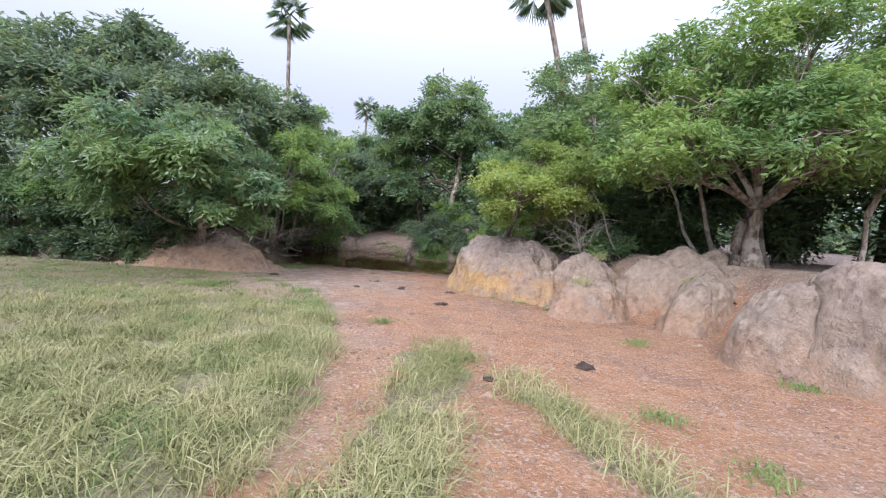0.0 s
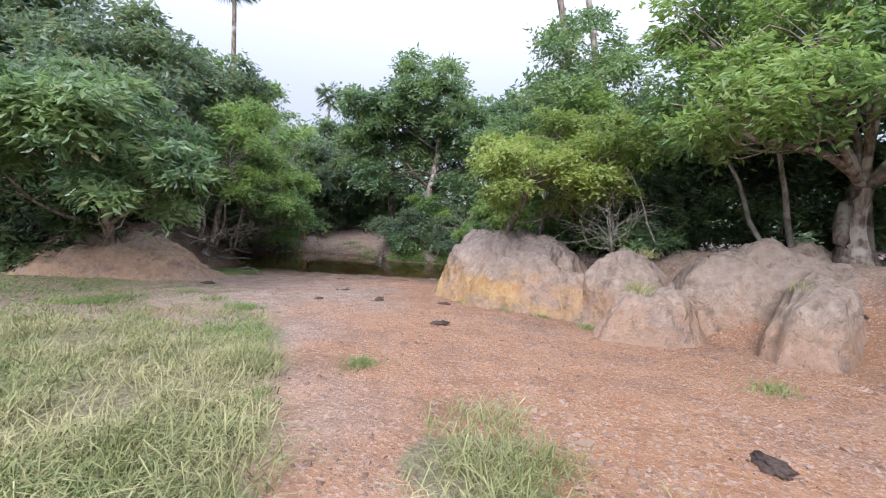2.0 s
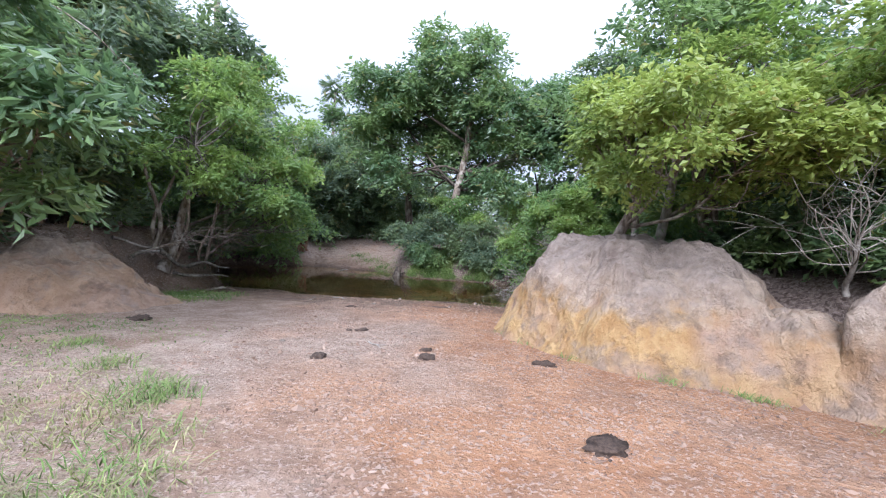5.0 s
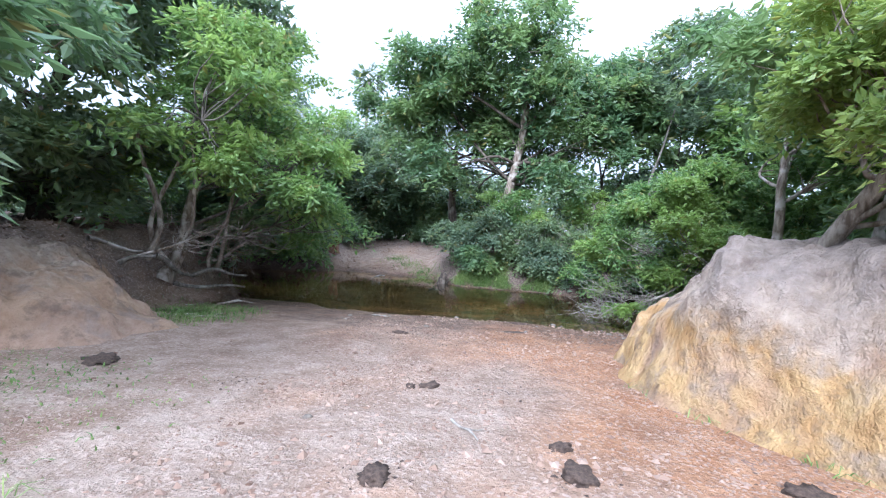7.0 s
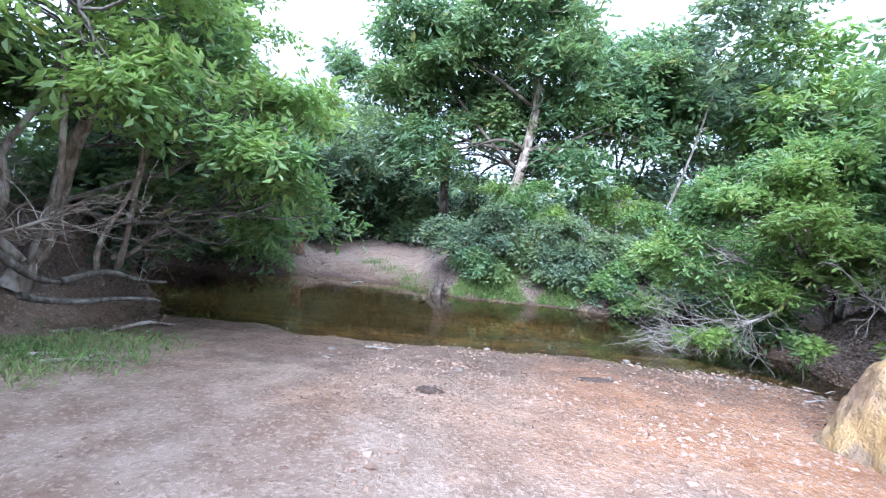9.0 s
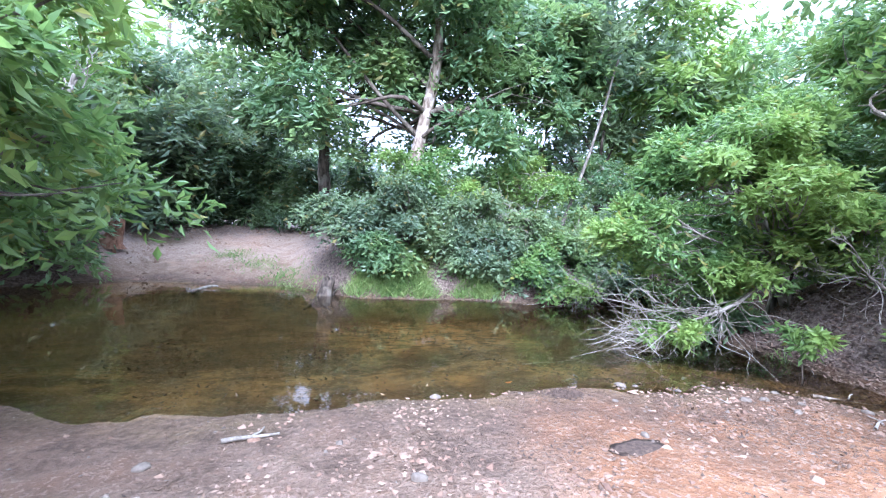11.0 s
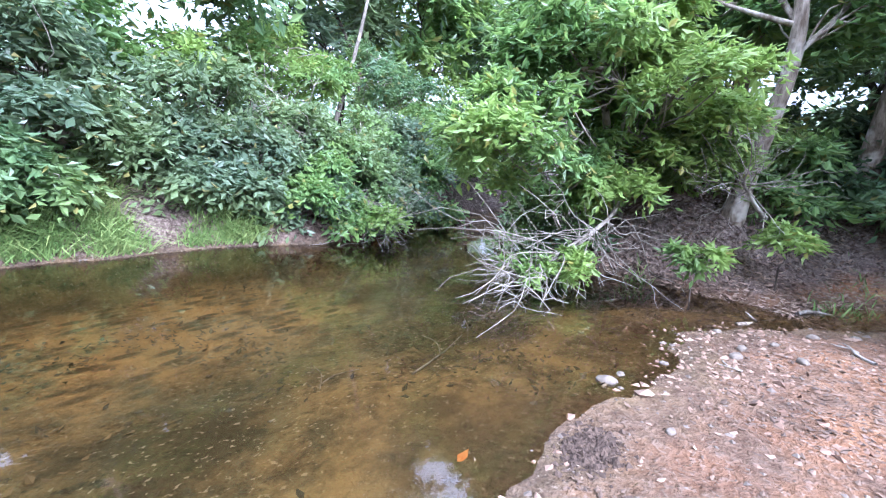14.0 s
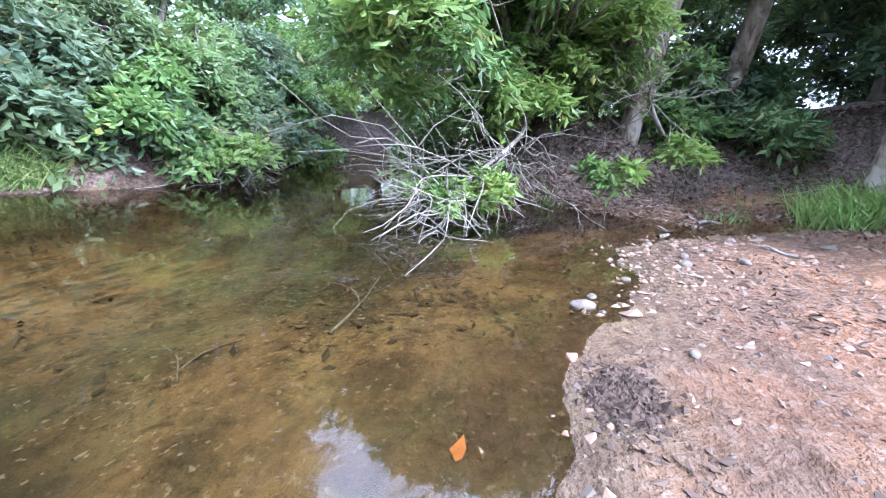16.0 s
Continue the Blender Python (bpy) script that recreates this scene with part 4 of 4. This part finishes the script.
blades("bank_grass", rng, foot, 0.12, 0.006, GRASS_GREEN, "green weeds at the bank foot")
weeds = scatter(rng, 5000, 3.5, 6.5, 18.4, 21.0, lambda x, y: np.clip(2.2 * wobble(x, y, 2.3, 51) - 0.7, 0, 1))
blades("bank_weeds", rng, weeds, 0.20, 0.007, GRASS_GREEN, "thin green weeds on the littered bank")
tuft = scatter(rng, 2600, 4.3, 5.5, 16.8, 17.9, lambda x, y: np.clip(1.1 - np.hypot(x - 4.9, y - 17.35) / 0.55, 0, 1))
blades("grass_tuft", rng, tuft, 0.44, 0.007, GRASS_FRESH, "thick bright green grass tuft near the water")


# ---- stems, dead wood and roots ----
def stems(name, label, runs, mat, seed, category, bend=0.06):
    """A thing of several crooked stems, each a part: from, to, thickness."""
    rng = np.random.default_rng(seed)
    ob = thing(name, runs[0][0], label, category)
    for a, b, r in runs:
        n = 10
        v, f = tubes([(crooked(rng, a, b, n, bend), r * np.linspace(1.0, 0.45, n))], 7)
        part("trunk" if category == "tree" else "branch", mesh_np("stem", v, f, mat, True), ob)
    return ob


def twiggy(name, label, root, hub, reach, count, seed, mat, thick=0.05, up=0.3, category="dead branch"):
    """A dead branch: a limb from root to hub and a spray of forking twigs."""
    rng = np.random.default_rng(seed)
    ob = thing(name, root, label, category)
    limb = crooked(rng, root, hub, 9, 0.06)
    v, f = tubes([(limb, thick * np.linspace(1, 0.55, 9))], 8)
    part("limb", mesh_np("limb", v, f, mat, True), ob)
    way = np.array(hub) - np.array(root)
    way /= np.linalg.norm(way)
    for k in range(count):
        paths = []
        s = limb[rng.integers(4, 9)]
        d = way * 0.7 + rng.normal(0, 0.6, 3) * np.array([1, 1, 0.7]) + np.array([0, 0, up * rng.uniform(-0.8, 1.0)])
        d /= np.linalg.norm(d)
        e = s + d * reach * rng.uniform(0.45, 1.0)
        e[2] = max(e[2], 0.02 + 0.05 * rng.uniform())
        tw = crooked(rng, s, e, 8, 0.12)
        paths.append((tw, thick * 0.24 * np.linspace(1, 0.3, 8)))
        for j in range(rng.integers(2, 5)):
            c = tw[rng.integers(3, 7)]
            g = c + (d + rng.normal(0, 0.75, 3)) * reach * rng.uniform(0.15, 0.4)
            g[2] = max(g[2], 0.0)
            paths.append((crooked(rng, c, g, 5, 0.12), thick * 0.12 * np.linspace(1, 0.4, 5)))
        v, f = tubes(paths, 5)
        part("twig", mesh_np("twig", v, f, mat, True), ob)
    return ob


twiggy("fallen_branch", "bleached fallen branch with bare twigs in the creek", (4.2, 21.3, 1.25), (2.75, 21.7, 0.24), 1.4, 54, 3, BARK_PALE, 0.036, 0.4)
twiggy("fallen_branch", "dead grey branch hanging from the far bank", (4.3, 26.3, 1.3), (2.4, 25.9, 1.75), 1.0, 16, 4, BARK_PALE, 0.045, 0.1)
twiggy("brush_pile", "pile of dead sticks at the water edge", (4.6, 25.3, 0.35), (3.5, 24.75, 0.2), 0.9, 34, 5, BARK_PALE, 0.035, 0.3)
twiggy("dead_shrub", "bare pale twigs of a dead shrub behind the mound", (5.25, 13.75, 1.5), (4.95, 13.35, 2.25), 1.5, 26, 6, BARK_PALE, 0.042, 0.35)
twiggy("dead_shrub", "bare grey twigs on the littered bank", (4.6, 19.6, 0.95), (4.1, 19.9, 1.35), 0.9, 20, 7, BARK_PALE, 0.03, 0.5)
twiggy("dead_shrub", "tangled bare twigs under the bank trees", (-7.2, 18.2, 1.2), (-6.3, 18.6, 1.6), 1.1, 26, 8, BARK, 0.03, 0.2)
twiggy("dead_shrub", "tangled bare stems on the creek bank", (-7.0, 20.4, 1.0), (-6.2, 20.4, 1.5), 1.0, 22, 9, BARK, 0.04, 0.3)
twiggy("dead_tree", "bleached dead tree with crooked bare limbs", (-9.0, 32.3, 1.1), (-9.0, 32.5, 5.6), 2.2, 7, 10, BARK_PALE, 0.13, 0.9, "dead tree")
stems("slender_tree", "two slender pale leaning trunks at the forest edge", [((8.3, 12.16, 1.75), (7.37, 12.05, 4.58), 0.07), ((8.14, 12.4, 1.75), (7.15, 13.42, 4.42), 0.06)], BARK_PALE, 5, "tree")
stems("slender_tree", "bent grey trunk under the spreading crown", [((10.3, 10.3, 1.95), (10.1, 10.2, 3.3), 0.09), ((10.1, 10.2, 3.25), (10.6, 10.2, 4.6), 0.07)], BARK, 6, "tree")
stems("slender_tree", "pale leaning trunk rising from the far bank", [((4.2, 27.2, 0.9), (6.3, 27.4, 7.0), 0.06)], BARK_GREY, 17, "tree", 0.02)
stems("slender_tree", "thin bare pole leaning behind the mound", [((6.25, 13.3, 1.75), (5.2, 13.3, 3.75), 0.028)], BARK_PALE, 7, "tree")
stems("sapling", "cluster of thin trunks on the creek bank", [((-7.2, 19.2, 1.0), (-6.9, 19.4, 4.0), 0.06), ((-6.9, 19.0, 0.9), (-6.6, 18.9, 3.6), 0.05), ((-7.3, 18.7, 1.1), (-7.5, 18.6, 3.8), 0.07), ((-6.8, 20.2, 0.8), (-6.3, 20.4, 3.2), 0.05), ((-6.6, 19.7, 0.7), (-6.0, 19.5, 2.9), 0.04)], BARK, 8, "tree")
stems("exposed_root", "long gnarled grey root along the creek bank", [((-7.18, 17.9, 1.11), (-6.81, 18.3, 1.24), 0.05), ((-6.81, 18.3, 1.24), (-6.56, 19.0, 0.82), 0.06), ((-6.56, 19.0, 0.82), (-6.25, 20.5, 0.68), 0.05)], BARK_GREY, 95, "root", 0.04)
stems("exposed_root", "weathered bare limb lying on the bank", [((-7.1, 17.2, 1.57), (-6.66, 17.8, 1.36), 0.045)], BARK_GREY, 96, "root", 0.06)
stems("exposed_root", "low crooked root at the bank foot", [((-6.65, 18.6, 0.71), (-6.02, 20.0, 0.48), 0.045)], BARK_GREY, 97, "root", 0.05)
for k, (x, y, u, w, r) in enumerate([(-7.3, 17.6, -6.0, 18.4, 0.05), (-6.6, 18.6, -6.0, 20.4, 0.045), (-7.2, 19.0, -6.1, 19.9, 0.045), (-7.6, 17.0, -6.5, 17.3, 0.04)]):
    stems("exposed_root", "gnarled exposed root on the eroded bank", [((x, y, gz(x, y)), ((x + u) / 2, (y + w) / 2, gz((x + u) / 2, (y + w) / 2) + 0.05), r), (((x + u) / 2, (y + w) / 2, gz((x + u) / 2, (y + w) / 2) + 0.05), (u, w, gz(u, w)), r * 0.8)], BARK, 90 + k, "root", 0.08)
stems("fallen_log", "grey weathered log lying on the far bank", [((6.6, 26.6, 1.05), (5.2, 25.8, 0.75), 0.11)], BARK, 10, "log", 0.03)
stems("driftwood", "small pale driftwood branch on the far beach", [((-4.8, 27.35, gz(-4.8, 27.35) + 0.05), (-4.3, 27.55, gz(-4.3, 27.55) + 0.12), 0.05)], BARK_PALE, 11, "driftwood")
for k, (x, y, dx, dy, r) in enumerate([(-3.6, 19.4, 0.18, -0.2, 0.016), (-3.1, 20.0, 0.4, 0.05, 0.02), (-1.15, 14.4, 0.22, -0.35, 0.014), (3.0, 19.75, 0.6, -0.35, 0.02), (3.9, 19.2, 0.5, -0.5, 0.022), (0.3, 21.6, 0.9, 0.15, 0.009), (-0.6, 21.9, 0.8, 0.1, 0.008), (1.5, 19.6, 0.3, 0.25, 0.012), (2.4, 18.9, 0.45, 0.1, 0.014), (-5.9, 18.0, 0.6, 0.2, 0.025)]):
    a, b = (x, y, gz(x, y) + r * 0.8), (x + dx, y + dy, gz(x + dx, y + dy) + r * 0.8)
    stems("stick", "small dry stick lying on the ground", [(a, b, r), ((x + dx * 0.5, y + dy * 0.5, gz(x + dx * 0.5, y + dy * 0.5) + r), (x + dx * 0.75 - dy * 0.3, y + dy * 0.75 + dx * 0.3, gz(x + dx * 0.7, y + dy * 0.7) + r * 2), r * 0.6)], BARK_PALE if k % 3 else BARK, 40 + k, "stick", 0.05)


# ---- dung, stones, clods ----
def lump(name, label, category, x, y, rx, ry, h, mat, seed, rough=0.25, group=""):
    bm = bmesh.new()
    bmesh.ops.create_icosphere(bm, subdivisions=3, radius=1.0)
    turn = random.Random(seed).uniform(0, 6.28)
    for v in bm.verts:
        q = v.co.copy()
        k = 1 + rough * (noise.noise(q * 2.1 + Vector((seed * 3.1, 0, 0))) + 0.6 * noise.noise(q * 5.0 + Vector((0, seed, 0))))
        q = Vector((q.x * rx, q.y * ry, max(q.z, -0.35) * h)) * k
        v.co = Matrix.Rotation(turn, 3, "Z") @ q
    me = bpy.data.meshes.new(name)
    bm.to_mesh(me)
    bm.free()
    me.polygons.foreach_set("use_smooth", [True] * len(me.polygons))
    me.materials.append(mat)
    ob = solid(name, me, label, category, group)
    ob.location = (x, y, gz(x, y) + h * 0.12)
    return ob


for k, (x, y, r) in enumerate([(1.15, 11.24, 0.19), (1.27, 13.66, 0.16), (-0.27, 13.6, 0.15), (-1.6, 13.35, 0.13), (-1.41, 15.3, 0.12), (-1.62, 15.22, 0.07), (-5.13, 15.25, 0.24), (3.55, 6.6, 0.17), (2.15, 5.65, 0.08), (-0.3, 14.0, 0.09), (-2.2, 18.1, 0.13), (6.9, 9.7, 0.11), (7.4, 9.9, 0.1)]):
    lump("dung_pat", "dry dark cow dung on the sandy ground", "dung", x, y, r, r * 0.7, 0.035 if r > 0.1 else 0.03, DUNG, k + 1, 0.6, "dung pats")
lump("ash_patch", "black wet muddy patch on the sand", "mud", -0.06, 19.1, 0.24, 0.14, 0.010, DUNG, 31, 0.5)
for k, (x, y, r) in enumerate([(0.93, 20.47, 0.085), (1.1, 20.42, 0.05), (1.95, 19.76, 0.07), (2.17, 19.72, 0.06), (-1.26, 20.57, 0.065), (-1.82, 19.17, 0.07), (-3.52, 19.72, 0.065), (2.1, 19.35, 0.06), (3.25, 18.85, 0.05), (0.15, 19.3, 0.055), (2.6, 19.9, 0.05), (2.9, 19.2, 0.06), (-2.37, 14.24, 0.05), (1.5, 20.2, 0.04), (2.4, 19.5, 0.045), (0.5, 20.05, 0.04)]):
    lump("stone", "pale rounded river stone on the shore", "stone", x, y, r * 0.85, r * 0.6, r * 0.5, STONE, 60 + k, 0.15, "shore stones")


def clods(name, label, rng, xy, size, flat, mat, category):
    """Small rough lumps of eight faces each."""
    n = len(xy)
    c = np.column_stack([xy, ground_z(xy[:, 0], xy[:, 1])])
    s = (size * rng.lognormal(0, 0.42, n))[:, None, None]
    o = np.array([[1, 0, 0], [0, 1, 0], [-1, 0, 0], [0, -1, 0], [0, 0, flat], [0, 0, -flat * 0.5]])[None] + rng.normal(0, 0.28, (n, 6, 3)) * np.array([1, 1, flat])
    a = rng.uniform(0, 6.28, n)
    ca, sa = np.cos(a)[:, None], np.sin(a)[:, None]
    o = np.stack([o[..., 0] * ca - o[..., 1] * sa, o[..., 0] * sa + o[..., 1] * ca, o[..., 2]], -1)
    v = (c[:, None] + o * s).reshape(-1, 3)
    f = np.array([[0, 1, 4], [1, 2, 4], [2, 3, 4], [3, 0, 4], [1, 0, 5], [2, 1, 5], [3, 2, 5], [0, 3, 5]])
    f = (np.arange(n)[:, None, None] * 6 + f[None]).reshape(-1, 3)
    return solid(name, mesh_np(name, v, f, mat), label, category, kind="stuff")


def fallen(name, label, rng, xy, size, mat):
    """Dry leaves lying on the ground."""
    c = np.column_stack([xy, ground_z(xy[:, 0], xy[:, 1]) + 0.008])
    o = rng.normal(0, 1, (len(xy), 3)) * np.array([1, 1, 0.1])
    me = leaf_mesh(name, rng, c, o, 1, 0.0, size, 0.5, 0.0, mat, 0.4)
    return solid(name, me, label, "leaf litter", kind="stuff")


EARTH_CLODS = chaff("earth_clods", (0.10, 0.06, 0.042), (0.20, 0.125, 0.085), (0.31, 0.23, 0.175), 0.95)
PEBBLES = chaff("pebbles", (0.07, 0.055, 0.043), (0.115, 0.092, 0.074), (0.18, 0.148, 0.12), 0.9)
rng = np.random.default_rng(9)
open_ground = scatter(rng, 120000, -6.5, 6.5, 2.5, 20.6, lambda x, y: np.clip((x - grass_edge(y)) / 0.4, 0.05, 1) * np.clip(0.35 + 0.8 * wobble(x, y, 1.9, 21), 0.05, 1) * np.interp(y, [2, 12, 18, 20.6], [0.5, 0.5, 0.6, 0.5]) * (polygon_distance(x, y, RIGHT_TERRACE) < 0.3))
clods("earth_clods", "crumbs of trodden clay on the track", rng, open_ground, 0.0165, 0.55, EARTH_CLODS, "clods")
shore = scatter(rng, 3000, -5.5, 4.4, 17.6, 21.0, lambda x, y: np.exp(-((ground_z(x, y) - 0.03) / 0.07) ** 2) * np.clip(0.3 + 0.25 * x, 0.12, 1))
mud = np.column_stack([rng.normal(0.1, 0.095, 1100), rng.normal(20.36, 0.06, 1100)])
clods("mud_crumbs", "dark wet crumbly mud at the water edge", rng, mud, 0.010, 0.9, DUNG, "mud")
crumbs = np.concatenate([np.column_stack([rng.normal(x, 0.16, 26), rng.normal(y, 0.11, 26)]) for x, y in [(1.15, 11.24), (1.27, 13.66), (-0.27, 13.6), (-1.6, 13.35), (-3.45, 15.0), (3.55, 6.6), (-0.55, 15.3), (6.9, 9.6), (-2.2, 18.1)]])
clods("dung_crumbs", "dark dry dung crumbs scattered on the sand", rng, crumbs, 0.011, 0.6, DUNG, "dung")
clods("shore_pebbles", "small pebbles and shells along the waterline", rng, shore, 0.011, 0.6, PEBBLES, "pebbles")
bank_litter = scatter(rng, 26000, 2.6, 9.5, 16.5, 23.5, lambda x, y: np.clip(polygon_distance(x, y, RIGHT_TERRACE) / 0.5 + 0.6, 0, 1))
fallen("bank_leaf_litter", "brown fallen leaves covering the bank", rng, bank_litter, 0.075, LITTER)
track_litter = scatter(rng, 12000, -7, 6, 3, 20.6, lambda x, y: np.clip(0.2 + 0.5 * wobble(x, y, 1.2, 22), 0.03, 1) * np.clip((x - grass_edge(y)) / 0.5, 0, 1))
fallen("track_leaf_litter", "scattered dry leaves on the sandy track", rng, track_litter, 0.05, LITTER)
left_litter = scatter(rng, 9000, -11, -5.6, 15.2, 23, lambda x, y: np.clip(polygon_distance(x, y, LEFT_BANK) + 0.7, 0, 1))
fallen("bank_leaf_litter", "brown fallen leaves on the eroded bank", rng, left_litter, 0.09, LITTER)

fallen("fallen_leaf", "single big orange leaf lying at the waterline", np.random.default_rng(3), np.array([[-0.36, 20.83]]), 0.10, speckled("orange_leaf", (0.42, 0.16, 0.05), (0.55, 0.26, 0.09), 20))


# ---- stumps, weeds at the mounds, debris in the creek ----
def stump(x, y, r, h, mat, seed, label):
    rng = np.random.default_rng(seed)
    z = gz(x, y) - 0.08
    ob = thing("tree_stump", (x, y, z), label, "stump")
    n = 14
    ring = np.linspace(0, 2 * np.pi, n, endpoint=False)
    V = []
    for t in np.linspace(0, 1, 7):
        rr = r * (1.25 - 0.45 * t + 0.5 * math.exp(-t * 7)) * (1 + 0.12 * np.sin(ring * 3 + seed) + rng.normal(0, 0.05, n))
        zz = z + h * t + (rng.normal(0, 0.10 * h, n) if t > 0.95 else 0) * np.ones(n)
        V.append(np.stack([x + rr * np.cos(ring) + 0.25 * h * t, y + rr * np.sin(ring), zz], -1))
    V.append(np.stack([x + 0.25 * h + 0.35 * r * np.cos(ring), y + 0.35 * r * np.sin(ring), np.full(n, z + h * 0.82)], -1))
    v = np.concatenate(V)
    i = np.arange(7)[:, None] * n + np.arange(n)
    j = np.arange(7)[:, None] * n + (np.arange(n) + 1) % n
    f = np.stack([i, j, j + n, i + n], -1).reshape(-1, 4)
    part("trunk", mesh_np("trunk", v, f, mat, True), ob)
    roots = [(crooked(rng, (x, y, z + 0.12), (x + 3.2 * r * math.cos(a), y + 3.2 * r * math.sin(a), gz(x + 3.2 * r * math.cos(a), y + 3.2 * r * math.sin(a)) - 0.02), 6, 0.1), np.linspace(r * 0.4, r * 0.12, 6)) for a in (0.4, 2.1, 3.7, 5.2)]
    for run in roots:
        v, f = tubes([run], 6)
        part("root", mesh_np("root", v, f, mat, True), ob)


RED_WOOD = bark_material("rotten_red_wood", (0.10, 0.05, 0.03), (0.24, 0.13, 0.08), (0.30, 0.19, 0.13))
stump(-7.3, 30.2, 0.2, 0.7, RED_WOOD, 3, "broken reddish tree stump beside the beach")
stump(-2.05, 26.5, 0.15, 0.6, BARK_DARK, 4, "dark twisted stump at the corner of the far bank")

rng = np.random.default_rng(19)
spots = [(1.2, 15.9), (1.45, 15.1), (1.9, 14.2), (2.6, 13.2), (3.4, 12.8), (4.0, 11.6), (4.9, 10.6), (4.9, 8.3), (6.2, 6.3), (4.25, 3.9), (3.9, 4.9), (0.2, 8.6), (-2.6, 11.9), (-3.6, 12.6), (-4.6, 13.4)]
weeds = np.concatenate([np.column_stack([rng.normal(x, 0.13, 150), rng.normal(y, 0.13, 150)]) for x, y in spots])
blades("foot_weeds", rng, weeds, 0.11, 0.005, GRASS_GREEN, "small green weeds at the foot of the mounds")
debris = scatter(rng, 16000, -7, 5, 20.4, 25.4, lambda x, y: np.clip(0.15 + 0.9 * wobble(x, y, 1.6, 61), 0, 0.8) * (ground_z(x, y) < -0.01))
fallen("sunken_leaves", "dark sunken leaves and twigs on the creek bed", rng, debris, 0.06, chaff("sunken_leaves", (0.03, 0.024, 0.015), (0.07, 0.05, 0.03), (0.20, 0.14, 0.07), 0.8))
edge = scatter(rng, 9000, -8, 3.8, 24.2, 27.0, lambda x, y: np.exp(-((ground_z(x, y) - 0.03) / 0.05) ** 2))
clods("far_shore_pebbles", "pale pebbles along the far waterline", rng, edge, 0.016, 0.6, PEBBLES, "pebbles")
beach = scatter(rng, 9000, -8.5, -1.8, 26.3, 36, lambda x, y: np.clip(0.25 + 0.8 * wobble(x, y, 1.1, 62), 0.05, 1) * (ground_z(x, y) > 0.02) * (polygon_distance(x, y, FAR_BANK) > 0))
clods("beach_clods", "trodden clods and debris on the far beach", rng, beach[::2], 0.026, 0.6, EARTH_CLODS, "clods")
fallen("beach_leaf_litter", "dry leaves scattered over the far beach", rng, beach[1::2], 0.085, LITTER)
green = np.concatenate([np.column_stack([rng.normal(x, 0.3, 260), rng.normal(y, 0.35, 260)]) for x, y in [(-2.9, 28.6), (-3.6, 29.6), (-2.5, 27.6), (-4.4, 30.6)]])
blades("beach_weeds", rng, green, 0.13, 0.009, GRASS_GREEN, "low green weeds on the far beach")
shore_bits = scatter(rng, 15000, -3.5, 4.6, 17.2, 20.7, lambda x, y: np.clip(0.35 + 0.9 * wobble(x, y, 1.7, 63), 0.04, 1) * np.interp(y, [17.2, 19.0], [0.3, 1.0]) * (ground_z(x, y) > 0.015))
fallen("shore_litter", "dark broken leaves trodden into the shore", rng, shore_bits, 0.045, chaff("trodden_litter", (0.045, 0.03, 0.022), (0.10, 0.066, 0.046), (0.21, 0.145, 0.10), 0.85))
for x, y, z, spread in [(4.45, 10.75, 1.36, 0.11), (6.5, 9.8, 1.62, 0.10), (6.6, 7.0, 1.75, 0.12), (5.3, 12.3, 1.85, 0.09)]:
    tuft = np.column_stack([rng.normal(x, spread, 170), rng.normal(y, spread, 170)])
    blades("mound_tuft", rng, tuft, 0.22, 0.0045, GRASS_DRY, "dry grass tuft growing on an earth mound", 0.6, z)
